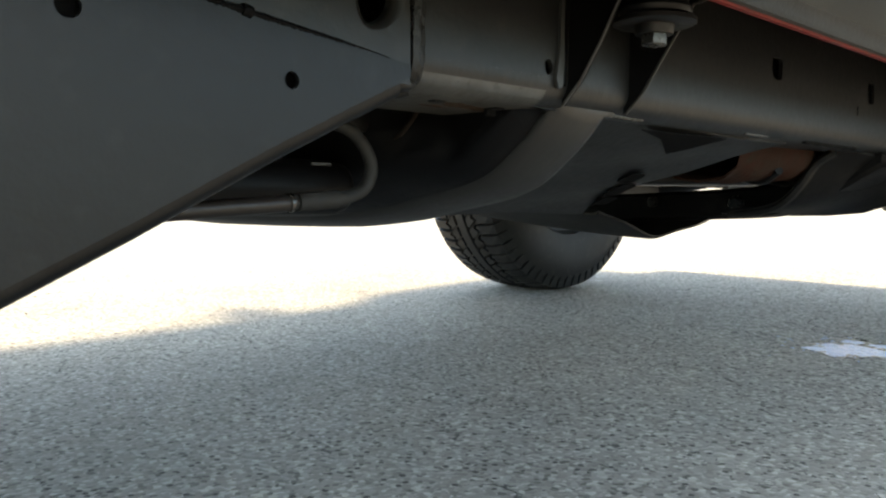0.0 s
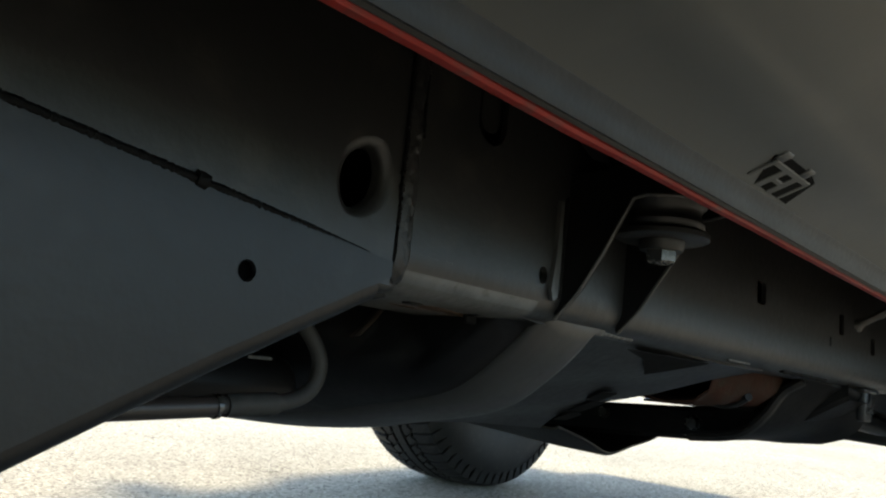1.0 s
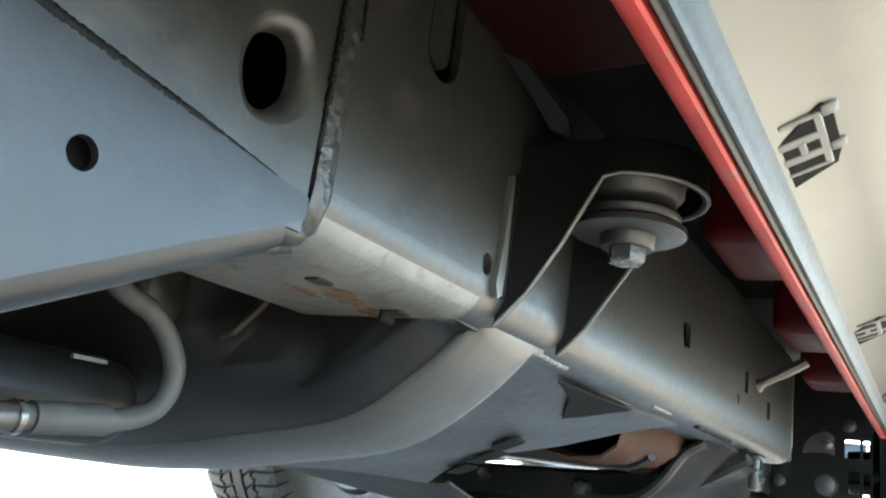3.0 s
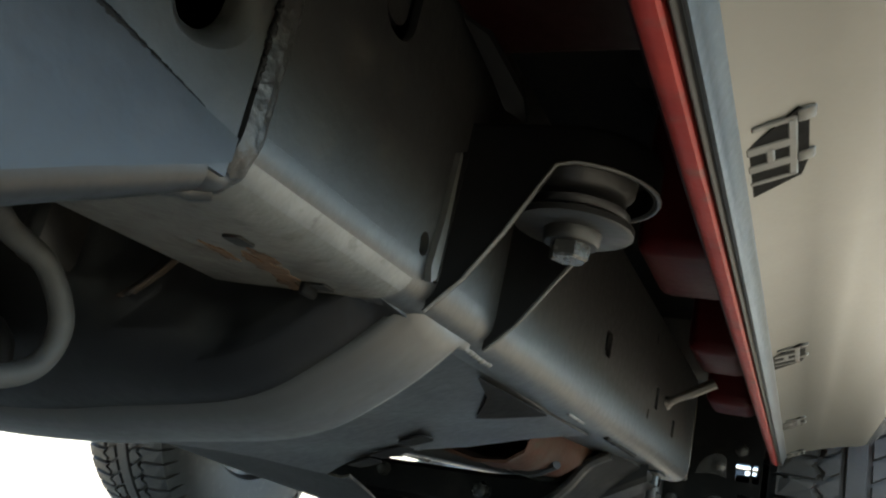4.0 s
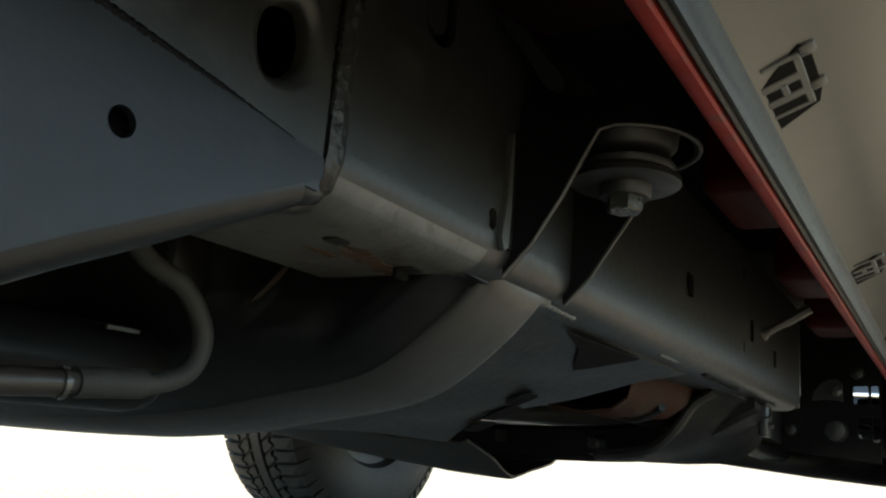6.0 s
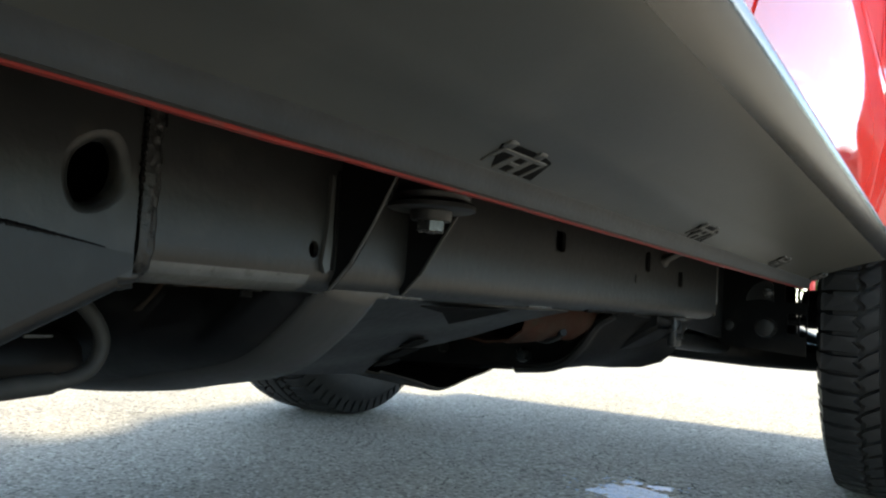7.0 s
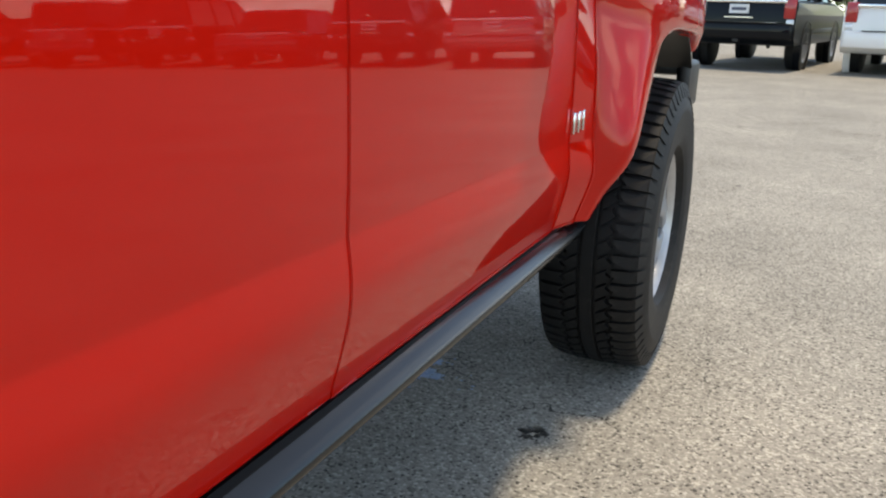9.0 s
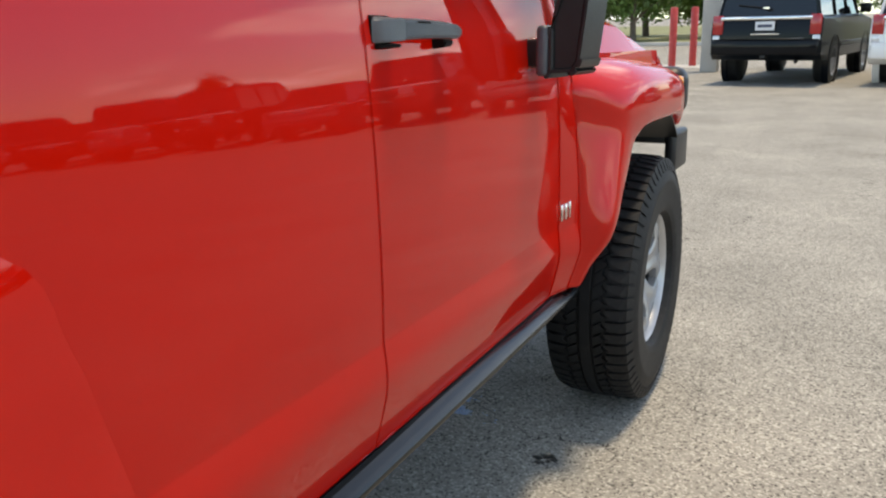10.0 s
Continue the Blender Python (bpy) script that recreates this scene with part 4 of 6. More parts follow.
    part("bushing", lathe(bmesh.new(), [(0.4165, 0.012), (0.4165, 0.0235), (0.4185, 0.0255), (0.4215, 0.0260), (0.4240, 0.0236), (0.4270, 0.0230), (0.4300, 0.0238), (0.4330, 0.0268), (0.4400, 0.0275), (0.4470, 0.0268), (0.4470, 0.012)], 32, "Z", c), RUBBER, mount, "ringed black rubber bushing")
    part("washer", lathe(bmesh.new(), [(0.4110, 0.010), (0.4110, 0.0272), (0.4120, 0.0290), (0.4150, 0.0290), (0.4165, 0.0272), (0.4165, 0.010)], 36, "Z", c), DULL_STEEL, mount, "wide grey steel washer")
    part("bolt_collar", lathe(bmesh.new(), [(0.4045, 0.009), (0.4045, 0.0128), (0.4060, 0.0138), (0.4110, 0.0142), (0.4110, 0.009)], 28, "Z", c), DULL_STEEL, mount)
    part("bolt_head", lathe(bmesh.new(), [(0.3968, 0.0050), (0.3968, 0.0086), (0.3978, 0.0098), (0.4048, 0.0100), (0.4048, 0.006)], 6, "Z", c), STEEL, mount, "hexagonal zinc bolt head", smooth=20)
    return mount


for sign in (1, -1):
    body_mount(-1.656, -1.577, sign)

# ---- fuel tank, hoses, pipes ----
CRADLE = [(0.0, 0.252), (0.15, 0.254), (0.25, 0.257), (0.30, 0.260), (0.37, 0.268), (0.413, 0.2765), (0.474, 0.288), (0.505, 0.299), (0.530, 0.3165), (0.550, 0.334), (0.566, 0.352)]


def cradle():
    """The tank's cradle: a band hung from rail to rail, coloured as lit, a fuller shell behind it coloured as shaded.
    """
    half = [(v.x, v.z) for v in curve([(a, 0, b) for a, b in CRADLE], 3)]
    line = [(-x, z) for x, z in reversed(half[1:])] + half
    band, shell = [], []
    for x, z in line:
        top = 0.352 if abs(x) > 0.46 else 0.46
        row = [(-1.590, min(top, z + 0.05)), (-1.595, min(top, z + 0.012)), (-1.600, z + 0.001), (-1.606, z - 0.001), (-1.620, z - 0.0005), (-1.635, z + 0.001), (-1.648, z + 0.004), (-1.656, z + 0.009), (-1.658, z + 0.016)]
        band.append([Vector((x, y, min(zz, top + 0.001 * k))) for k, (y, zz) in enumerate(row)])
        row = [(-1.645, z + 0.0075), (-1.664, z + 0.012), (-1.682, z + 0.021), (-1.700, z + 0.036), (-1.716, z + 0.058), (-1.728, z + 0.090), (-1.735, z + 0.13), (-1.737, z + 0.17)]
        cut = -1.737 + 0.055 * max(0.0, min(1.0, (abs(x) - 0.36) / 0.12))
        shell.append([Vector((x * 0.99, max(y, cut), min(zz, top + 0.001 * k))) for k, (y, zz) in enumerate(row)])
    # The shell's shade is put into its near-black colour.
    part("tank_shell", sheet(bmesh.new(), shell, (0, 0, 0.004)), TANK, car, "shell behind the cradle, near black to stand for its shade", smooth=70)
    return part("tank_cradle", sheet(bmesh.new(), band, (0, 0.004, 0.006)), CRADLE_LIT, car, "dark steel cradle hung between the rails, its lit band painted paler", smooth=70)


# Band colour paled for the light it catches.
CRADLE_LIT = surface("dusty_cradle_paint", (0.0075, 0.0074, 0.0072), (0.011, 0.0108, 0.0100), 10, 0.45, 0, 0.05, 160, grime=(0.015, 0.014, 0.0125), spec=0.42)
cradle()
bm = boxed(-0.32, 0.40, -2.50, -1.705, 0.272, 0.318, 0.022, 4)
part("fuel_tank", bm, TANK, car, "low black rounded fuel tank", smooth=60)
hose = curve([(0.500, -1.86, 0.372), (0.455, -1.800, 0.356), (0.430, -1.765, 0.3465), (0.430, -1.740, 0.337), (0.430, -1.7235, 0.316), (0.430, -1.7285, 0.296), (0.430, -1.752, 0.2865), (0.430, -1.792, 0.2835), (0.430, -1.830, 0.2805)], 8)
part("vent_hose", tube(bmesh.new(), hose, 0.0054, 14), HOSE, car, "grey bent vent hose")
part("hose_sleeve", tube(bmesh.new(), [(0.430, -1.756, 0.2862), (0.430, -1.790, 0.2836), (0.430, -1.793, 0.2834)], 0.0071, 14), HOSE, car)
part("hose_band", tube(bmesh.new(), [(0.430, -1.798, 0.2828), (0.430, -1.801, 0.2826)], 0.0076, 14), STEEL, car)
part("fuel_pipe", tube(bmesh.new(), [(0.430, -1.800, 0.2826), (0.430, -1.90, 0.276), (0.425, -2.30, 0.262)], 0.0064, 14), surface("brown_pipe", (0.0105, 0.0088, 0.0082), (0.0155, 0.0126, 0.0116), 30, 0.4, 0, 0.1, 200, spec=0.25), car, "brownish fuel pipe")
part("exhaust_pipe", tube(bmesh.new(), [(0.20, -1.70, 0.380), (0.21, -1.80, 0.385), (0.24, -2.40, 0.40), (0.30, -2.9, 0.42)], 0.027, 18), CROSS_DARK, car, "dark exhaust pipe")
part("tank_label", boxed(0.3985, 0.4010, -1.760, -1.740, 0.3125, 0.3150, 0.0004, 1), LIP, car, "small pale label strip on the tank")
STRAP_BROWN = surface("brown_strap", (0.0085, 0.0058, 0.0042), (0.0135, 0.0094, 0.0070), 40, 0.6, 0, 0.2, 200, grime=(0.006, 0.005, 0.0045), spec=0.1)
for k, (dx, mat) in enumerate(((0.0, STRAP_BROWN), (0.010, CROSS_DARK), (0.019, STRAP_BROWN))):
    line = curve([(0.460 - dx, -1.719 + dx * 0.6, 0.334), (0.470 - dx, -1.712 + dx * 0.6, 0.350), (0.478 - dx, -1.706 + dx * 0.6, 0.372)], 5)
    part("tank_strap", sheet(bmesh.new(), [[p, p + Vector((-0.004, 0.006, 0.001))] for p in line], (0.001, -0.003, 0)), mat, car, "brown edge of a tank strap")
part("tank_bracket", boxed(0.400, 0.406, -1.720, -1.690, 0.345, 0.385, 0.002, 1), TANK, car, "small dark bracket beside the tank")
part("line_bracket", boxed(0.395, 0.412, -1.735, -1.700, 0.340, 0.380, 0.006, 2), CROSS, car)

# ---- transmission crossmember, shield and front suspension ----
bm = bmesh.new()
cm = [(-0.56, 0.345), (-0.44, 0.30), (-0.30, 0.270), (-0.1, 0.252), (0.1, 0.250), (0.28, 0.257), (0.40, 0.266), (0.48, 0.290), (0.56, 0.335)]
rows = []
for x, z in [(v.x, v.z) for v in curve([(a, 0, b) for a, b in cm], 4)]:
    rows.append([Vector((x, y, z + dz)) for y, dz in ((-0.965, 0.0), (-0.972, 0.006), (-0.972, 0.040), (-0.965, 0.046), (-0.875, 0.046), (-0.868, 0.040), (-0.868, 0.006), (-0.875, 0.0), (-0.965, 0.0))])
sheet(bm, rows)
cross = part("crossmember", bm, CROSS_DARK, car, "dark steel transmission crossmember")
bm = lathe(bmesh.new(), [(-0.986, 0.003), (-0.985, 0.008), (-0.980, 0.0115), (-0.970, 0.0120)], 14, "Y", (0.362, 0, 0.284))
part("bolt_head", bm, STEEL, cross, "pale bolt head")
for x in (0.22, 0.10):
    part("bolt_head", lathe(bmesh.new(), [(-0.982, 0.003), (-0.981, 0.007), (-0.976, 0.009), (-0.970, 0.009)], 8, "Y", (x, 0, 0.285)), DULL_STEEL, cross)
# dark shield sloping down from the rail, with a notch and slots
bm = bmesh.new()
rows = []
for k in range(11):
    x = 0.548 - 0.192 * k / 10
    yf = lerp([(0.355, -1.345), (0.390, -1.370), (0.440, -1.352), (0.474, -1.310), (0.520, -1.262), (0.548, -1.235)], x)
    rows.append([Vector((x, -1.612 + (yf + 1.612) * i / 12, 0.352 - 0.42 * (0.548 - x) + 0.0015 * math.sin(k * 1.1 + i * 0.5))) for i in range(13)])
sheet(bm, rows, (0, 0, 0.004))
shield = part("tank_shield", bm, CROSS, car, "dark pressed shield sloping in from the rail", smooth=50)
low_z = lambda u: 0.352 - 0.42 * (0.548 - u) - 0.0035
# Notch and slots are near-black plates in place of shaded openings.
part("shield_notch", slab(bmesh.new(), [(0.547, -1.520), (0.536, -1.470), (0.511, -1.420), (0.522, -1.402), (0.548, -1.370)], [], 0.001, lambda u, v, d: (u, v, low_z(u) + d)), SHADE_BLACK, shield)
for x, y, w in ((0.456, -1.395, 0.010), (0.428, -1.375, 0.014), (0.398, -1.360, 0.010)):
    part("shield_slot", slab(bmesh.new(), slot(x, y, w, 0.014, 0.005), [], 0.001, lambda u, v, d: (u, v, low_z(u) + d)), SHADE_BLACK, shield)
# low pointed plate under the gearbox
bm = bmesh.new()
rows = []
for p in curve([(0.372, -1.335, 0.272), (0.350, -1.24, 0.256), (0.311, -1.113, 0.235), (0.285, -1.00, 0.242), (0.258, -0.88, 0.250), (0.20, -0.72, 0.262)], 4):
    rows.append([p, p + Vector((-0.008, 0.003, -0.003)), p + Vector((-0.10, 0.03, -0.002)), p + Vector((-0.28, 0.05, 0.010)), p + Vector((-0.50, 0.05, 0.03))])
sheet(bm, rows, (0, 0, 0.0025))
part("transmission_shield", bm, CROSS_DARK, car, "dark pressed-steel plate under the gearbox", smooth=30)
# gearbox and transfer case hulk
bm = boxed(-0.20, 0.20, -1.58, -0.10, 0.365, 0.54, 0.05, 3)
box(bm, -0.12, 0.26, -1.16, -0.98, 0.345, 0.47, 0.04, 3)
lathe(bm, [(-1.18, 0.03), (-1.17, 0.09), (-1.05, 0.11), (-0.96, 0.09), (-0.95, 0.03)], 20, "Y", (0.12, 0, 0.455))
part("gearbox", bm, CROSS, car, "dark gearbox and transfer case")
# rusty orange heat shield between crossmember and rail
bm = bmesh.new()
rows = []
for i in range(12):
    u = i / 11
    y = -1.235 + 0.280 * u
    wob = 0.004 * math.sin(i * 1.9)
    rows.append([Vector((x + 0.02 * u, y, z + wob + 0.012 * u)) for x, z in ((0.375, 0.350), (0.388, 0.328), (0.410, 0.314), (0.445, 0.309), (0.475, 0.313), (0.492, 0.326), (0.498, 0.350))])
sheet(bm, rows, (0, 0, 0.003))
heat = part("heat_shield", bm, PRIMER, car, "rusty orange heat shield")
for y, x in ((-1.10, 0.47), (-0.985, 0.455)):
    part("shield_clip", tube(bmesh.new(), curve([(x - 0.05, y + 0.02, 0.318), (x - 0.01, y, 0.3135), (x + 0.025, y - 0.03, 0.326)], 4), 0.005, 8), CROSS, heat)
part("shield_bolt", lathe(bmesh.new(), [(0.305, 0.004), (0.307, 0.009), (0.318, 0.010)], 8, "Z", (0.455, -0.965, 0)), CROSS, heat)
# pale curved arm and side skid dropping from the rail to the crossmember
arm_rows = []
for y, pts in ((-1.055, ((0.530, 0.352), (0.520, 0.346), (0.508, 0.335), (0.490, 0.308), (0.470, 0.288), (0.440, 0.276), (0.38, 0.270))), (-1.025, ((0.540, 0.352), (0.528, 0.345), (0.514, 0.330), (0.495, 0.303), (0.472, 0.284), (0.440, 0.273), (0.38, 0.268))), (-0.97, ((0.552, 0.348), (0.540, 0.338), (0.522, 0.320), (0.500, 0.298), (0.470, 0.282), (0.435, 0.272), (0.37, 0.268))), (-0.86, ((0.552, 0.340), (0.540, 0.326), (0.520, 0.308), (0.495, 0.290), (0.460, 0.278), (0.42, 0.270), (0.36, 0.268))), (-0.80, ((0.550, 0.338), (0.540, 0.318), (0.530, 0.298), (0.512, 0.282), (0.480, 0.271), (0.43, 0.266), (0.37, 0.264)))):
    arm_rows.append([Vector((x, y, z)) for x, z in pts])
cols = [curve([r[i] for r in arm_rows], 4) for i in range(7)]
bm = sheet(bmesh.new(), [[c[i] for c in cols] for i in range(len(cols[0]))], (0, 0, 0.006))
part("crossmember_arm", bm, CROSS_DARK, cross, "dark pressed arm of the crossmember", smooth=50)
part("arm_edge", tube(bmesh.new(), curve([(0.532, -1.058, 0.351), (0.510, -1.058, 0.336), (0.490, -1.057, 0.308), (0.468, -1.056, 0.286), (0.440, -1.055, 0.275), (0.39, -1.05, 0.269)], 5), 0.0062, 8), CROSS, cross, "rolled edge of the arm")
bm = boxed(0.546, 0.558, -0.885, -0.850, 0.310, 0.357, 0.003, 2)
box(bm, 0.535, 0.562, -0.90, -0.84, 0.348, 0.354, 0.002, 1)
part("crossmember_bracket", bm, FRAME, cross, "small grey bracket")
for y in (-0.875, -0.860):
    part("bracket_bolt", lathe(bmesh.new(), [(0.562, 0.004), (0.558, 0.005)], 8, "X", (0, y, 0.325)), STEEL, cross)
# front frame horn, inboard of the boxed rail
for sign in (1, -1):
    bm = bmesh.new()
    rows = []
    for y, x, z in ((-0.80, 0.50, 0.36), (-0.62, 0.47, 0.355), (-0.40, 0.43, 0.36), (0.05, 0.42, 0.40), (0.45, 0.42, 0.42), (0.62, 0.42, 0.42)):
        rows.append([Vector((sign * (x + dx), y, z + dz)) for dx, dz in ((0.045, 0.0), (0.045, 0.13), (-0.045, 0.13), (-0.045, 0.0), (0.045, 0.0))])
    sheet(bm, rows)
    part("front_frame_horn", bm, CROSS, car, "dark front frame horn")
    # lower and upper arms, knuckle, coil and shock
    arm = part("lower_control_arm", tube(bmesh.new(), [(sign * 0.36, -0.33, 0.300), (sign * 0.52, -0.22, 0.292), (sign * 0.66, -0.02, 0.280)], [0.030, 0.034, 0.030], 10), CROSS, car, "dark lower suspension arm")
    part("arm_leg", tube(bmesh.new(), [(sign * 0.36, 0.26, 0.355), (sign * 0.52, 0.18, 0.325), (sign * 0.66, 0.02, 0.280)], [0.030, 0.032, 0.030], 10), CROSS, arm)
    part("torsion_bar", tube(bmesh.new(), [(sign * 0.43, -0.95, 0.335), (sign * 0.45, -0.35, 0.302), (sign * 0.50, -0.20, 0.298)], 0.017, 10), CROSS, car, "dark torsion bar")
    upper = part("upper_control_arm", tube(bmesh.new(), [(sign * 0.44, -0.20, 0.50), (sign * 0.56, -0.08, 0.505), (sign * 0.66, 0.0, 0.51)], 0.018, 8), CROSS, car, "dark upper suspension arm")
    part("arm_leg", tube(bmesh.new(), [(sign * 0.44, 0.20, 0.50), (sign * 0.56, 0.08, 0.505), (sign * 0.66, 0.0, 0.51)], 0.018, 8), CROSS, upper)
    part("knuckle", tube(bmesh.new(), [(sign * 0.665, 0, 0.27), (sign * 0.68, 0, 0.395), (sign * 0.665, 0, 0.52)], [0.03, 0.06, 0.028], 12), CROSS, car, "steering knuckle")
    part("shock_absorber", tube(bmesh.new(), [(sign * 0.56, -0.05, 0.29), (sign * 0.55, -0.06, 0.45), (sign * 0.55, -0.06, 0.455), (sign * 0.53, -0.07, 0.66)], [0.027, 0.027, 0.014, 0.014], 12), CROSS, car, "black shock absorber")
    part("half_shaft", tube(bmesh.new(), [(sign * 0.16, 0.0, 0.37), (sign * 0.30, 0.0, 0.372), (sign * 0.31, 0, 0.372), (sign * 0.58, 0, 0.39), (sign * 0.59, 0, 0.39), (sign * 0.68, 0, 0.395)], [0.05, 0.045, 0.016, 0.016, 0.045, 0.05], 12), CROSS, car, "black drive shaft")
    part("tie_rod", tube(bmesh.new(), [(sign * 0.32, -0.20, 0.37), (sign * 0.64, -0.14, 0.36)], 0.010, 8), CROSS, car, "steering tie rod")
    part("brake_hose", tube(bmesh.new(), curve([(sign * 0.60, -0.40, 0.60), (sign * 0.62, -0.33, 0.50), (sign * 0.60, -0.25, 0.47), (sign * 0.66, -0.10, 0.46)], 6), 0.006, 8), DARK, car, "black brake hose")
part("front_differential", boxed(-0.20, 0.22, -0.28, 0.22, 0.330, 0.46, 0.06, 3), CROSS, car, "dark front differential")
part("front_crossmember", boxed(-0.42, 0.385, -0.30, -0.20, 0.325, 0.38, 0.015, 2), CROSS, car, "dark front crossmember")
part("crossmember_gusset", boxed(-0.42, 0.40, 0.22, 0.30, 0.335, 0.39, 0.015, 2), CROSS, car)
part("front_skid_plate", sheet(bmesh.new(), [[Vector((x, y, z)) for x in (-0.33, -0.30, 0, 0.30, 0.33)] for y, z in ((0.22, 0.30), (0.40, 0.34), (0.60, 0.43), (0.68, 0.50))], (0, 0, 0.006)), DARK, car, "black skid plate")
for sign in (1, -1):
    bm = slab(bmesh.new(), [(-0.80, 0.352), (-0.55, 0.335), (-0.28, 0.315), (0.0, 0.290), (0.20, 0.285), (0.30, 0.36), (0.30, 0.62), (-0.60, 0.70), (-0.80, 0.60)], [slot(0.22, 0.345, 0.02, 0.012, 0.008), slot(0.16, 0.43, 0.03, 0.02, 0.01)], 0.006, lambda u, v, d, s=sign: (s * (0.475 + d), u, v))
    part("splash_shield", bm, DARK, car, "black inner splash shield")
# propeller shaft and rear axle
part("propeller_shaft", tube(bmesh.new(), [(-0.06, -1.5, 0.40), (-0.03, -2.7, 0.40)], 0.032, 14), CROSS, car, "dark propeller shaft")
bm = tube(bmesh.new(), [(-0.72, -2.86, 0.395), (-0.15, -2.86, 0.395), (-0.10, -2.86, 0.395), (0, -2.86, 0.395), (0.10, -2.86, 0.395), (0.15, -2.86, 0.395), (0.72, -2.86, 0.395)], [0.045, 0.045, 0.10, 0.13, 0.10, 0.045, 0.045], 16)
part("rear_axle", bm, CROSS, car, "dark rear axle")
# thin wire from rail to body
part("ground_strap", tube(bmesh.new(), curve([(0.574, -1.004, 0.424), (0.584, -1.004, 0.430), (0.600, -1.000, 0.440), (0.626, -0.995, 0.457)], 5), [0.0085, 0.0085, 0.0080, 0.0065] + [0.0050] * 6 + [0.0062] * 6, 8), LIP, car, "pale braided strap between frame and body")

# dark plate with bolts between the rail's end and the wheel
for sign in (1, -1):
    loop = [(0.40, 0.312), (0.655, 0.293), (0.660, 0.52), (0.655, 0.64), (0.40, 0.64)]
    plate = part("wheel_splash_plate", slab(bmesh.new(), loop, [slot(0.6245, 0.411, 0.0125, 0.016, 0.003), slot(0.6475, 0.411, 0.0060, 0.016, 0.003), slot(0.6280, 0.354, 0.0100, 0.019, 0.003), slot(0.6480, 0.351, 0.0060, 0.021, 0.003)], 0.005, lambda u, v, d, s=sign: (s * u, -0.284 - 0.41 * (u - 0.417) - d, v)), CROSS, car, "dark splash plate behind the wheel")
    arch = slab(bmesh.new(), [(0.548, 0.394), (0.552, 0.410), (0.562, 0.424), (0.578, 0.433), (0.590, 0.434), (0.598, 0.428), (0.600, 0.394), (0.588, 0.398), (0.570, 0.398)], [], 0.004, lambda u, v, d, s=sign: (s * u, -0.412 + d, v))
    part("arm_bracket", arch, FRAME, plate, "grey arched bracket of the suspension arm")
    part("bracket_bolt", lathe(bmesh.new(), [(-0.424, 0.003), (-0.422, 0.009), (-0.412, 0.010)], 6, "Y", (sign * 0.590, 0, 0.412)), STEEL, plate, "bright hexagonal bolt")
    part("arm_bushing", lathe(bmesh.new(), [(-0.430, 0.004), (-0.428, 0.016), (-0.423, 0.0185), (-0.395, 0.0185)], 20, "Y", (sign * 0.587, 0, 0.344)), DULL_STEEL, plate, "round grey end of a suspension bushing")
    for u, v in ((0.50, 0.345), (0.46, 0.410), (0.62, 0.45)):
        part("plate_bolt", lathe(bmesh.new(), [(-0.012, 0.004), (-0.010, 0.011), (0.0, 0.012)], 10, "Y", (sign * u, -0.292 - 0.41 * (u - 0.417), v)), DULL_STEEL, plate)

# ---- fenders, flares, front and upper body ----
ARCH = [(-0.553, 0.513, 0.834), (-0.552, 0.575, 0.864), (-0.540, 0.660, 0.914), (-0.462, 0.780, 0.920), (-0.390, 0.880, 0.921), (-0.340, 0.920, 0.930), (-0.25, 0.940, 0.940), (0.0, 0.942, 0.944), (0.16, 0.936, 0.940), (0.26, 0.922, 0.930), (0.32, 0.905, 0.918), (0.365, 0.880, 0.905)]
REAR_LINE = [(-0.598, 0.513), (-0.598, 0.600), (-0.598, 0.710), (-0.598, 0.840), (-0.598, 0.960), (-0.590, 1.07), (-0.36, 1.112), (0.0, 1.100), (0.20, 1.085), (0.34, 1.06), (0.405, 1.00), (0.425, 0.90)]


BOXY = [0.0, 0.0, 0.0, 0.05, 0.15, 0.40, 0.65, 0.75, 0.8, 0.8, 0.75, 0.7]


def flare(name, arch, line, cy, sign, flip=False, label=""):
    """A bulging wheel-arch panel from a line on the body to the lip over the wheel, with the lip turned in."""
    rows = []
    for (ay, az, ax), (ly, lz) in zip(arch, line):
        lx = side_x(ly, lz) + (cowl_step(lz) if ly < -0.5 else -0.025)
        row = []
        b = BOXY[len(rows)]
        for t in (0.0, 0.06, 0.12, 0.24, 0.36, 0.48, 0.56, 0.62, 0.68, 0.84, 1.0):
            kx = (1 - b) * lerp([(0.0, 0.0), (0.12, 0.20), (0.56, 0.88), (0.68, 0.97), (1.0, 1.0)], t) + b * (1 - (1 - t) ** 3.2)
            kz = (1 - b) * t + b * t ** 2.2
            row.append(Vector((sign * (lx + (ax - lx) * kx), ly + (ay - ly) * t, lz + (az - lz) * kz)))
        d = Vector((0, -ay, 0.40 - az)).normalized()
        row += [Vector((sign * (ax - 0.006), ay, az)) + d * 0.014, Vector((sign * (ax - 0.018), ay, az)) + d * 0.020, Vector((sign * (ax - 0.06), ay, az)) + d * 0.016]
        rows.append(row)
    n = len(rows[0])
    cols = [curve([r[i] for r in rows], 5) for i in range(n)]
    rows = [[c[i] for c in cols] for i in range(len(cols[0]))]
    if flip:
        rows = [[Vector((p.x, cy * 2 - p.y, p.z)) for p in r] for r in rows]
    if cy and not flip:
        rows = [[Vector((p.x, p.y + cy, p.z)) for p in r] for r in rows]
    return part(name, sheet(bmesh.new(), rows, (-sign * 0.006, 0, 0)), RED, car, label, smooth=50)


for sign in (1, -1):
    flare("front_fender_flare", ARCH, REAR_LINE, 0, sign, label="glossy red flared front wheel arch")

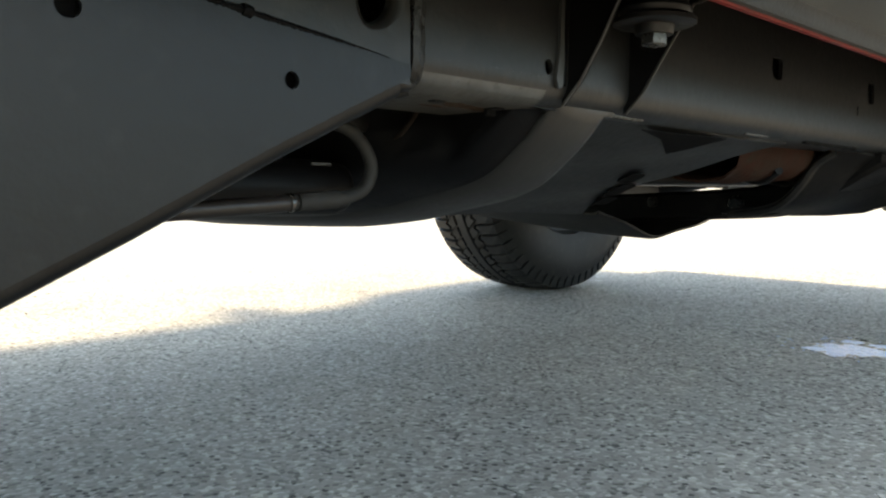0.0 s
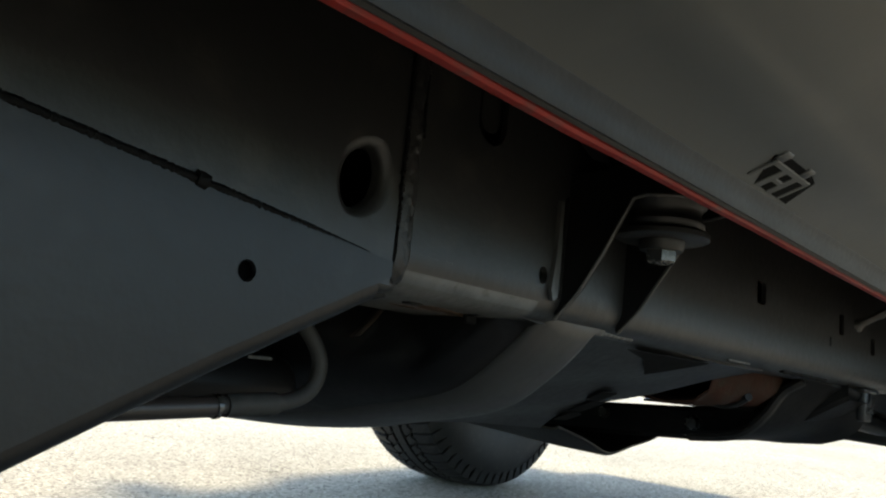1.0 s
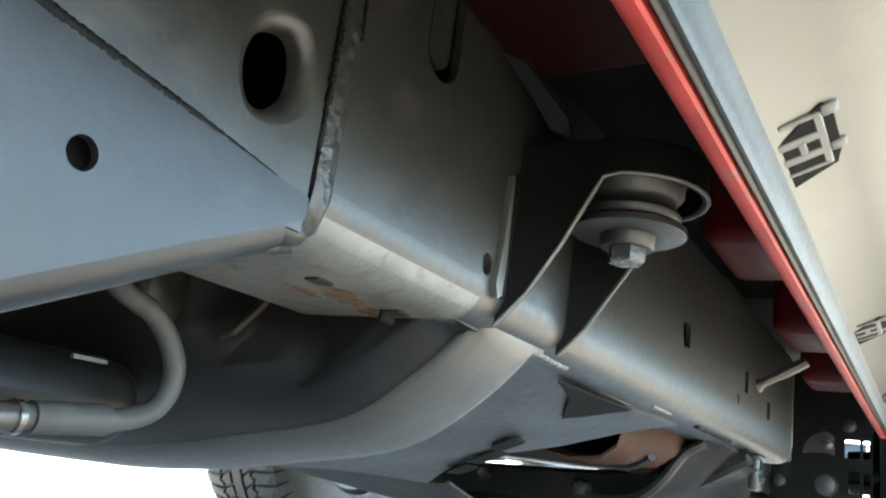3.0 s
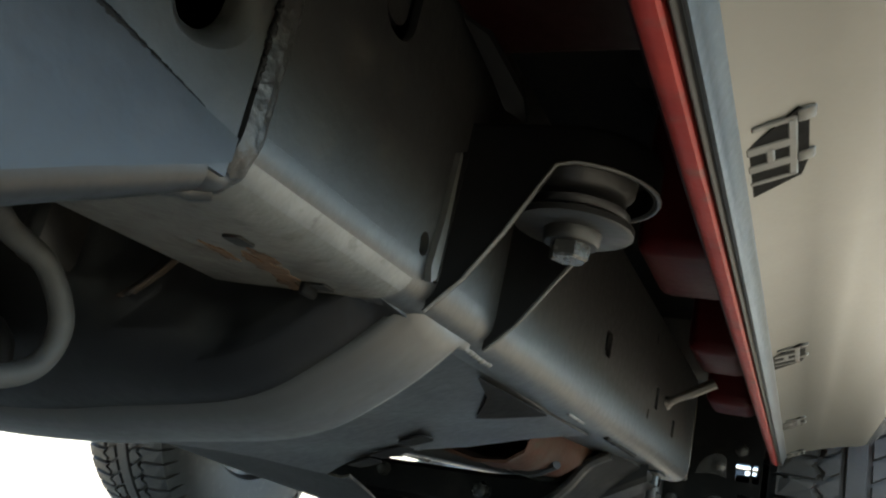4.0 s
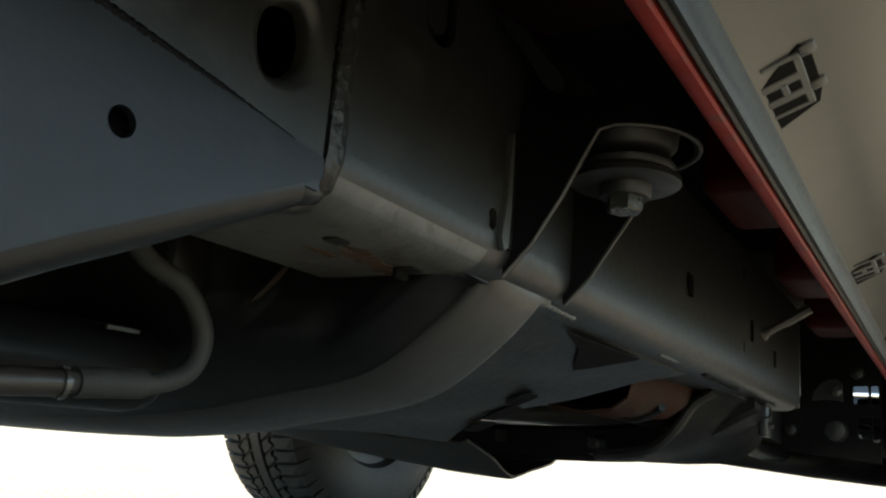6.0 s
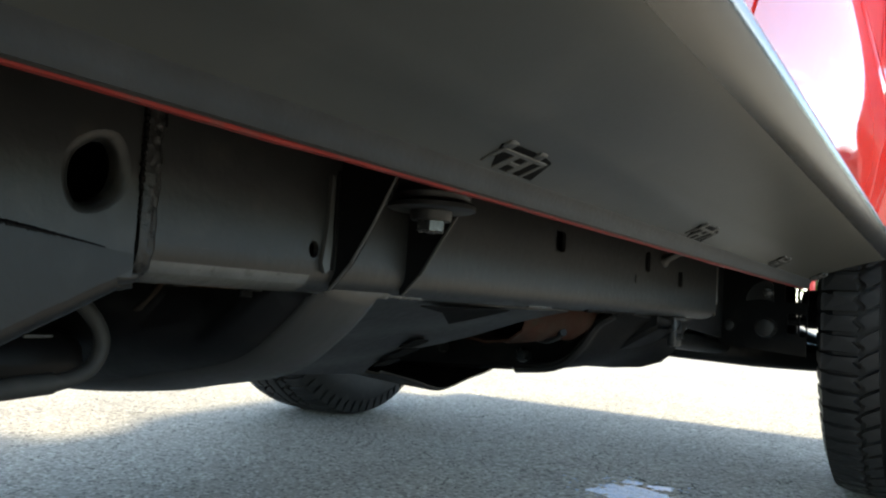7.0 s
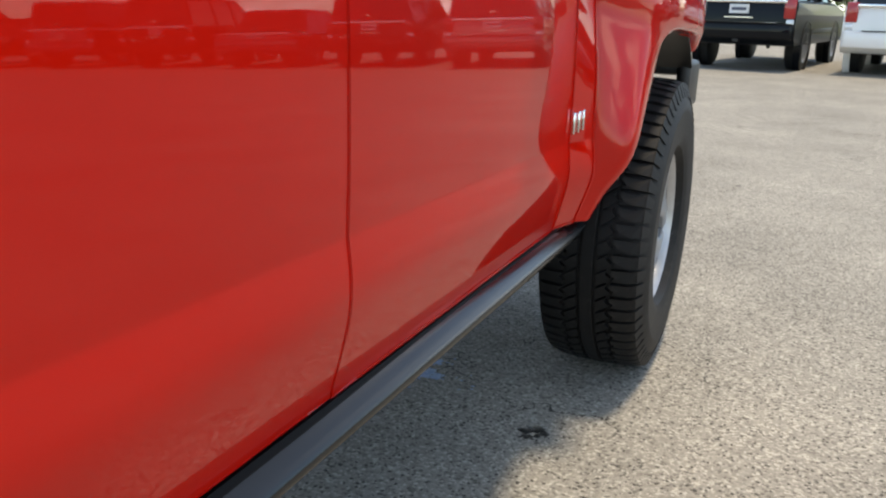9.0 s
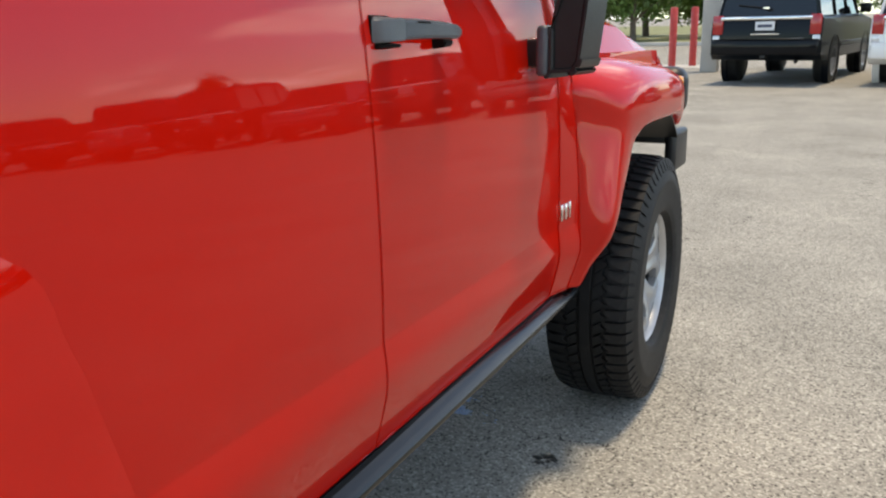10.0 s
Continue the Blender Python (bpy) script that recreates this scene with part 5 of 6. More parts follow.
# rear flare, whole arch
REAR_ARCH = [(0.52, 0.56), (0.475, 0.70), (0.45, 0.80), (0.42, 0.89), (0.36, 0.935), (0.2, 0.95), (-0.2, 0.95), (-0.36, 0.935), (-0.42, 0.89), (-0.46, 0.78), (-0.50, 0.64)]
REAR_EDGE = [(0.79, 0.56), (0.765, 0.67), (0.735, 0.785), (0.705, 0.885), (0.645, 0.990), (0.35, 1.075), (-0.25, 1.075), (-0.53, 1.035), (-0.60, 0.95), (-0.62, 0.80), (-0.62, 0.64)]
for sign in (1, -1):
    rows = []
    for (ay, az), (ly, lz) in zip(REAR_ARCH, REAR_EDGE):
        lx = side_x(ly - 2.854, lz) + 0.003
        ax = 0.884 if az > 0.66 else 0.868
        row = []
        for t in (0.0, 0.10, 0.22, 0.4, 0.6, 0.8, 0.93, 1.0):
            k = 1 - (1 - t) ** 1.22
            row.append(Vector((sign * (lx + (ax - lx) * k), ly + (ay - ly) * t - 2.854, lz + (az - lz) * t)))
        d = Vector((0, -ay, 0.4 - az)).normalized()
        row += [Vector((sign * (ax - 0.002), ay - 2.854, az)) + d * 0.008, Vector((sign * (ax - 0.012), ay - 2.854, az)) + d * 0.012, Vector((sign * (ax - 0.05), ay - 2.854, az)) + d * 0.010]
        rows.append(row)
    cols = [curve([r[i] for r in rows], 5) for i in range(len(rows[0]))]
    rows = [[c[i] for c in cols] for i in range(len(cols[0]))]
    part("rear_fender_flare", sheet(bmesh.new(), rows, (-sign * 0.006, 0, 0)), RED, car, "glossy red flared rear wheel arch", smooth=50)

# wheel-well liners
for cy in (0.0, -2.854):
    for sign in (1, -1):
        rows = []
        for x in (0.50, 0.80, 0.895):
            rows.append([Vector((sign * x, cy + 0.52 * math.cos(radians(a)), 0.50 + 0.455 * math.sin(radians(a)))) for a in range(44 if cy == 0 else 0, 170, 7)])
        part("wheel_liner", sheet(bmesh.new(), rows, (0, 0, 0.01)), DARK, car, "black plastic wheel-arch liner")
        inner = [Vector((sign * 0.50, cy + 0.52 * math.cos(radians(a)), 0.50 + 0.47 * math.sin(radians(a)))) for a in range(0, 181, 12)]
        bm = bmesh.new()
        bm.faces.new([bm.verts.new(p) for p in inner])
        part("wheel_house", bm, DARK, car)
# inner body tub
part("firewall", boxed(-0.62, 0.62, -0.62, -0.56, 0.52, 1.10, 0.02), DARK, car)

# hood with raised centre, cowl, windshield
rows = []
for y, z in ((-0.66, 1.235), (-0.50, 1.235), (-0.2, 1.230), (0.05, 1.22), (0.20, 1.19), (0.36, 1.150), (0.50, 1.115), (0.56, 1.06)):
    e = min(1.118, z - 0.01)
    rows.append([Vector((sx * x, y, zz)) for sx, x, zz in ((-1, 0.790, e - 0.012), (-1, 0.778, e), (-1, 0.745, z - 0.022), (-1, 0.70, z), (-1, 0.45, z + 0.008), (1, 0, z + 0.010), (1, 0.45, z + 0.008), (1, 0.70, z), (1, 0.745, z - 0.022), (1, 0.778, e), (1, 0.790, e - 0.012))])
part("hood", sheet(bmesh.new(), rows, (0, 0, -0.02)), RED, car, "glossy red hood with raised sides", smooth=35)
part("grille_panel", boxed(-0.80, 0.80, 0.44, 0.56, 0.80, 1.08, 0.03, 3), RED, car, "red front panel")
for k in range(8):
    part("grille_slot", boxed(-0.40 + 0.105 * k, -0.34 + 0.105 * k, 0.555, 0.566, 0.85, 1.03, 0.008, 2), CHROME, car, "chrome grille slot")
glass = bpy.data.materials.new("windshield_glass")
glass.use_nodes = True
gb = glass.node_tree.nodes["Principled BSDF"]
gb.inputs["Base Color"].default_value, gb.inputs["Transmission Weight"].default_value = (0.75, 0.82, 0.80, 1), 1.0
gb.inputs["Roughness"].default_value, gb.inputs["IOR"].default_value = 0.02, 1.45
part("windshield", sheet(bmesh.new(), [[Vector((x, y + 0.05 * (1 - (x / 0.7) ** 2), z)) for x in np.linspace(-w, w, 9)] for y, z, w in ((-0.70, 1.17, 0.74), (-0.82, 1.42, 0.69), (-0.95, 1.72, 0.63))], (0, -0.006, 0)), glass, car, "clear steep windshield", smooth=60)
for sign in (1, -1):
    part("windshield_pillar", tube(bmesh.new(), [(sign * 0.785, -0.69, 1.13), (sign * 0.73, -0.83, 1.42), (sign * 0.655, -0.97, 1.76)], 0.034, 10), RED, car, "red windshield pillar")
    for y in (-1.58, -2.46, -3.5):
        part("roof_pillar", tube(bmesh.new(), [(sign * 0.775, y, 1.28), (sign * 0.65, y - 0.03, 1.77)], 0.045, 8), RED, car)
    for y0, y1 in ((-1.54, -0.90), (-2.42, -1.63), (-3.46, -2.52)):
        rows = [[Vector((sign * (side_x(y, z) - 0.02), y - (0.30 * (z - 1.29) if y1 == -0.90 and y > -1.2 else 0), z)) for y in (y0, (y0 + y1) / 2, y1)] for z in (1.29, 1.5, 1.74)]
        part("side_window", sheet(bmesh.new(), rows, (-sign * 0.005, 0, 0)), GLASS_DARK, car, "dark tinted side window")
    part("belt_strip", tube(bmesh.new(), [(sign * 0.80, -3.5, 1.302), (sign * 0.808, -1.5, 1.302), (sign * 0.79, -0.75, 1.302)], 0.010, 8), DARK, car)
part("wiper_cowl", boxed(-0.72, 0.72, -0.70, -0.63, 1.12, 1.165, 0.01), DARK, car, "black plastic cowl")
part("roof", boxed(-0.68, 0.68, -3.55, -0.94, 1.745, 1.80, 0.04, 4), RED, car, "red roof")
part("tailgate", boxed(-0.80, 0.80, -3.66, -3.59, 0.60, 1.78, 0.03, 3), RED, car, "red tailgate")
part("rear_bumper", boxed(-0.86, 0.86, -3.80, -3.60, 0.48, 0.66, 0.04, 3), DARK, car, "black rear bumper")
part("spare_cover", lathe(bmesh.new(), [(-3.88, 0.02), (-3.90, 0.30), (-3.86, 0.385), (-3.72, 0.395), (-3.66, 0.36), (-3.66, 0.02)], 40, "Y", (0.05, 0, 1.05)), DARK, car, "black spare-wheel cover")

# headlamp corner, amber marker, front bumper
for sign in (1, -1):
    part("headlamp_surround", boxed(*sorted((sign * 0.60, sign * 0.906)), 0.385, 0.515, 0.890, 1.065, 0.050, 5), DARK, car, "black headlamp surround")
    part("marker_lamp", boxed(*sorted((sign * 0.870, sign * 0.905)), 0.345, 0.392, 0.925, 1.035, 0.012, 3), AMBER, car, "amber corner lamp")
    lamp = lathe(bmesh.new(), [(0.505, 0.02), (0.520, 0.06), (0.516, 0.082), (0.500, 0.09)], 24, "Y", (sign * 0.71, 0, 0.985))
    part("headlamp", lamp, LENS_CLEAR, car, "round clear headlamp")
    part("bumper_end", boxed(*sorted((sign * 0.850, sign * 0.892)), 0.37, 0.60, 0.690, 0.838, 0.016, 4), DARK, car, "black bumper end")
    part("bumper_bracket", boxed(*sorted((sign * 0.44, sign * 0.87)), 0.38, 0.50, 0.792, 0.838, 0.012, 2), DARK, car)
part("front_bumper", boxed(-0.66, 0.66, 0.46, 0.70, 0.55, 0.79, 0.04, 4), DARK, car, "black front bumper")

# badge on the cowl panel: plain bright bars
bm = bmesh.new()
for y0, y1, z0, z1 in ((-0.688, -0.677, 0.712, 0.756), (-0.669, -0.658, 0.714, 0.758), (-0.650, -0.642, 0.718, 0.760)):
    box(bm, side_x(-0.69, 0.735) + 0.25 * (y0 + 0.69) - 0.002, side_x(-0.69, 0.735) + 0.0045 + 0.25 * (y1 + 0.69), y0, y1, z0, z1, 0.0015, 2)
part("badge", bm, CHROME, car, "small chrome badge of plain bars")

# door mirrors
for sign in (1, -1):
    bm = slab(bmesh.new(), [(0.864, 1.088), (0.918, 1.092), (0.932, 1.110), (0.955, 1.30), (0.950, 1.36), (0.912, 1.37), (0.900, 1.26), (0.882, 1.205), (0.863, 1.175)], [], 0.12, lambda u, v, d, s=sign: (s * u, -0.930 + d, v))
    bmesh.ops.bevel(bm, geom=[e for e in bm.edges if len(e.link_faces) == 2 and e.calc_face_angle(0) > 0.5], offset=0.010, segments=3, affect="EDGES", clamp_overlap=True)
    mir = part("door_mirror", bm, DARK, car, "black plastic door mirror")
    part("mirror_base", boxed(*sorted((sign * 0.836, sign * 0.863)), -0.945, -0.87, 1.082, 1.188, 0.010, 4), HANDLE, mir, "grey mirror base")
    part("mirror_arm", boxed(*sorted((sign * 0.78, sign * 0.87)), -0.90, -0.83, 1.10, 1.16, 0.01, 2), DARK, mir)


# ---- wheels ----
TYRE_W, TYRE_R, TYRE_RIM, PITCHES = 0.278, 0.404, 0.212, 66
TREAD_BASE = TYRE_R - 0.013


def carcass_mesh():
    """A tyre's carcass with bulging sidewalls and raised rings. Axis x; outside is +x."""
    h, rim, base = TYRE_W / 2, TYRE_RIM, TREAD_BASE
    prof = [(-h * 0.78, rim), (-h * 0.92, rim + 0.012), (-h * 1.0, rim + 0.05), (-h * 1.0, rim + 0.10), (-h * 0.95, rim + 0.145), (-h * 0.86, base - 0.018), (-h * 0.74, base - 0.003), (-h * 0.4, base), (0, base + 0.001), (h * 0.4, base), (h * 0.74, base - 0.003), (h * 0.86, base - 0.018), (h * 0.95, rim + 0.145), (h * 0.99, rim + 0.118), (h * 1.008, rim + 0.112), (h * 1.008, rim + 0.104), (h * 1.0, rim + 0.098), (h * 1.0, rim + 0.05), (h * 0.975, rim + 0.032), (h * 0.97, rim + 0.028), (h * 0.92, rim + 0.012), (h * 0.78, rim)]
    return lathe(bmesh.new(), prof, 72, "X", close=True)


def tread_block(bm, quad, turn=0.0, lug=0):
    """A raised block over corners (x, turn) listed round; lug: its root down the sidewall, on that side."""
    top = lambda x: TYRE_R - 0.004 * (abs(x) / 0.10) ** 2 - 0.005 * max(0, (abs(x) - 0.098) / 0.02) ** 1.5
    lo, hi = [], []
    cx, ca = sum(q[0] for q in quad) / len(quad), sum(q[1] for q in quad) / len(quad)
    for x, a in quad:
        ra = TREAD_BASE - 0.006 if abs(x) < 0.1 else TREAD_BASE - 0.022
        lo.append(bm.verts.new((x, ra * math.sin(a + turn), ra * math.cos(a + turn))))
        x2, a2 = cx + (x - cx) * 0.96, ca + (a - ca) * 0.95 + turn
        rr = top(x2)
        hi.append(bm.verts.new((x2, rr * math.sin(a2), rr * math.cos(a2))))
    bm.faces.new(hi)
    for i in range(len(quad)):
        j = (i + 1) % len(quad)
        bm.faces.new((lo[i], lo[j], hi[j], hi[i]))
    if lug:
        a0 = min(a for x, a in quad if abs(x) > 0.11)
        p = 2 * math.pi / PITCHES
        pts = [(x + d, rr, a0 + w * p + turn) for d in (-0.006, 0.0032) for x, rr, w in ((0.1190, TYRE_R - 0.011, 0.02), (0.1190, TYRE_R - 0.011, 0.86), (0.1320, TYRE_R - 0.048, 0.70), (0.1320, TYRE_R - 0.048, 0.10))]
        vs = [bm.verts.new((lug * x, rr * math.sin(t), rr * math.cos(t))) for x, rr, t in pts]
        bm.faces.new(vs[4:])
        for i in range(4):
            j = (i + 1) % 4
            bm.faces.new((vs[i], vs[j], vs[4 + j], vs[4 + i]))
    return bm


def tread_kinds():
    """The outlines of the blocks in one pitch of the tread: zigzag inner blocks, keyed shoulder blocks."""
    p = 2 * math.pi / PITCHES
    g = 0.19 * p
    out = []
    inner = [(0.0240, 0), (0.049, 0.40 * p), (0.0590, 0.66 * p), (0.0470, 0.93 * p), (0.0495, 1.40 * p - g), (0.0240, p - g)]
    q = 0.44 * p
    outer = [(0.0590, q), (0.098, q), (0.120, q), (0.120, q + p - g), (0.098, q + p - g), (0.0600, q + p - g), (0.0555, q + 0.58 * p), (0.0685, q + 0.28 * p)]
    for s in (1, -1):
        out.append(([(s * x, s * a) for x, a in inner], 0))
        out.append(([(s * x, s * a) for x, a in outer], s))
    return out


def rim_mesh():
    """An alloy rim with five broad spokes and narrow slots between them. Outside is +x."""
    bm = bmesh.new()
    lathe(bm, [(0.100, 0.2175), (0.106, 0.2165), (0.108, 0.211), (0.100, 0.203), (0.086, 0.1995), (0.084, 0.2040), (0.084, 0.2150)], 60, "X", close=True)
    for k in range(5):
        a0 = 2 * math.pi * k / 5 + 0.3
        rows = []
        for rr, half, x in ((0.050, 0.0312, 0.062), (0.080, 0.0460, 0.072), (0.095, 0.0390, 0.080), (0.125, 0.0460, 0.087), (0.155, 0.0660, 0.091), (0.172, 0.1070, 0.091), (0.190, 0.1190, 0.089), (0.203, 0.1272, 0.090)):
            ring = []
            for u, dx in ((-half, -0.030), (-half, -0.004), (-half * 0.86, 0.001), (-half * 0.45, 0.001), (-half * 0.25, -0.005), (half * 0.25, -0.005), (half * 0.45, 0.001), (half * 0.86, 0.001), (half, -0.004), (half, -0.030)):
                ang = a0 + u / rr
                ring.append(Vector((x + dx, rr * math.sin(ang), rr * math.cos(ang))))
            rows.append(ring)
        sheet(bm, rows)
    lathe(bm, [(0.02, 0.02), (0.02, 0.075), (0.062, 0.070), (0.070, 0.060), (0.070, 0.045), (0.064, 0.040), (0.064, 0.010)], 40, "X")
    return bm


treads = []


def wheel(y, sign, mirror_of=None):
    if mirror_of is None:
        w = part("wheel", rim_mesh(), ALLOY, car, "silver alloy wheel with an all-terrain tyre", smooth=40)
        part("tyre", carcass_mesh(), TYRE, w, "black all-terrain tyre", smooth=30)
        part("tread_rib", lathe(bmesh.new(), [(-0.0165, TREAD_BASE - 0.004), (-0.0155, TYRE_R - 0.0012), (-0.0145, TYRE_R), (0.0145, TYRE_R), (0.0155, TYRE_R - 0.0012), (0.0165, TREAD_BASE - 0.004)], 90, "X", close=True), TYRE, w, "plain rib round the middle of the tread", smooth=30)
        part("barrel", lathe(bmesh.new(), [(0.086, 0.2000), (0.060, 0.196), (-0.02, 0.185), (-0.09, 0.192), (-0.105, 0.2175), (-0.108, 0.2175), (-0.095, 0.186), (-0.02, 0.178), (0.060, 0.189), (0.085, 0.198)], 60, "X", close=True), BARREL, w, "dark brake-dusted wheel barrel", smooth=40)
        part("brake_disc", lathe(bmesh.new(), [(-0.02, 0.06), (-0.02, 0.155), (0.002, 0.155), (0.002, 0.06)], 40, "X", close=True), DULL_STEEL, w, "grey brake disc")
        part("hub", lathe(bmesh.new(), [(-0.10, 0.02), (-0.10, 0.065), (0.03, 0.060), (0.03, 0.02)], 28, "X"), CROSS, w)
        part("centre_cap", lathe(bmesh.new(), [(0.050, 0.041), (0.070, 0.040), (0.076, 0.034), (0.078, 0.005)], 28, "X"), ALLOY, w, "silver centre cap")
        nut = lathe(bmesh.new(), [(0.045, 0.010), (0.064, 0.010), (0.068, 0.004)], 6, "X", (0, 0, 0.057))
        first = part("lug_nut", nut, CHROME, w, "chrome lug nut")
        for k in range(1, 6):
            share("lug_nut", first, w, pose(0, 0, 0, 60 * k))
    else:
        w = share("wheel", mirror_of, car, Matrix())
        tagged(w, "silver alloy wheel with an all-terrain tyre")
        for c in mirror_of.children:
            d = share(c.name.split(".")[0], c, w, c.matrix_basis)
            if "label" in c:
                tagged(d, c["label"])
        if not treads:
            bm = bmesh.new()
            for k in range(PITCHES):
                for quad, lug in tread_kinds():
                    tread_block(bm, quad, 2 * math.pi * k / PITCHES, lug)
            treads.append(tagged(part("tread", bm, TYRE, w, "chunky zigzag tread", smooth=0), kind="stuff"))
        else:
            tagged(share("tread", treads[0], w, Matrix()), "chunky zigzag tread", kind="stuff")
    turn = pose(0, 0, 0, 20 * sign + 37 * y) if sign > 0 else pose(0, 0, 0, 11, 0, 180)
    w.matrix_basis = Matrix.Translation((sign * 0.8040, y - 0.012, 0.3985 + y * math.sin(radians(1.72)))) @ turn
    return w


w1 = wheel(0.0, 1)
left_wheel = wheel(0.0, -1, w1)
left_wheel.location += Vector((0.02, -0.045, 0))
wheel(-2.842, 1, w1)
wheel(-2.842, -1, w1)
# rear leaf springs
for sign in (1, -1):
    spring = None
    for k in range(3):
        half = 0.66 - 0.17 * k
        rows = []
        for i in range(17):
            u = -1 + i / 8
            z = 0.315 - 0.055 + 0.075 * (u * half / 0.66) ** 2 - 0.010 * k
            rows.append([Vector((sign * 0.545 + dx, -2.86 + u * half, z + dz)) for dx, dz in ((-0.03, 0), (0.03, 0), (0.03, 0.008), (-0.03, 0.008), (-0.03, 0))])
        leaf = part("leaf_spring" if spring is None else "spring_leaf", sheet(bmesh.new(), rows), CROSS, spring or car, "dark leaf spring")
        spring = spring or leaf

# tread blocks of the front wheel that the camera passes
for quad, lug in tread_kinds():
    first = part("tread_block", tread_block(bmesh.new(), quad, 0.0, lug), TYRE, w1, smooth=0)
    for k in range(1, PITCHES):
        share("tread_block", first, w1, pose(0, 0, 0, -360 * k / PITCHES))

# ---- marks on the ground ----
def blotch(name, cx, cy, rx, ry, mat, label, seed, z=0.0015, n=40, cat="stain", rag=0.25):
    rnd = random.Random(seed)
    bm = bmesh.new()
    off = rnd.uniform(0, 50)
    rim = []
    for k in range(n):
        a = 2 * math.pi * k / n
        s = 1 + rag * noise.noise(Vector((math.cos(a) * 1.6 + off, math.sin(a) * 1.6, 0))) * 2 + rag * 0.5 * noise.noise(Vector((math.cos(a) * 6 + off, math.sin(a) * 6, 3)))
        rim.append((cx + rx * s * math.cos(a), cy + ry * s * math.sin(a)))
    top = [bm.verts.new((x, y, z)) for x, y in rim]
    low = [bm.verts.new((cx + (x - cx) * 1.06, cy + (y - cy) * 1.06, 0.0002)) for x, y in rim]
    bm.faces.new(top)
    for i in range(n):
        j = (i + 1) % n
        bm.faces.new((low[i], low[j], top[j], top[i]))
    return tagged(part(name, bm, mat, None, smooth=60), label, cat)


def splash(cx, cy, rx, ry, seed):
    """A dried splash: ragged lobes and a spray of specks, lying on the asphalt."""
    rnd = random.Random(seed)
    bm = bmesh.new()
    lobes = [(0, 0, 0.72, 0.8)] + [(rnd.gauss(0, 0.55), rnd.gauss(0, 0.5), rnd.uniform(0.14, 0.36), rnd.uniform(0.14, 0.34)) for _ in range(16)] + [(rnd.gauss(0, 0.85), rnd.gauss(0, 0.8), rnd.uniform(0.02, 0.08), rnd.uniform(0.02, 0.08)) for _ in range(70)]
    for n, (u, v, a, b) in enumerate(lobes):
        ring = []
        count = 60 if n == 0 else 22 if n < 17 else 7
        for k in range(count):
            w = 2 * math.pi * k / count
            r = 1 + 0.55 * noise.noise(Vector((math.cos(w) * 2.2, math.sin(w) * 2.2, n * 3.1))) + 0.4 * noise.noise(Vector((math.cos(w) * 7, math.sin(w) * 7, n)))
            ring.append(bm.verts.new((cx + rx * (u + a * r * math.cos(w)), cy + ry * (v + b * r * math.sin(w)), 0.0006 + 0.00002 * n)))
        bm.faces.new(ring)
    return tagged(part("paint_splash", bm, PAINT_SPLASH, None, smooth=0), "pale blue-white dried splash on the asphalt", "stain", kind="stuff")


splash(0.335, -0.400, 0.092, 0.066, 5)
for k, (x, y, r) in enumerate(((0.728, -0.578, 0.013), (0.752, -0.560, 0.017), (0.757, -0.590, 0.012), (0.776, -0.574, 0.009), (0.742, -0.604, 0.010))):
    tagged(blotch("oil_drop", x, y, r * 1.3, r * 0.9, OIL, "small dark oil drop on the asphalt", 20 + k, 0.0012, 20), group="oil drops")


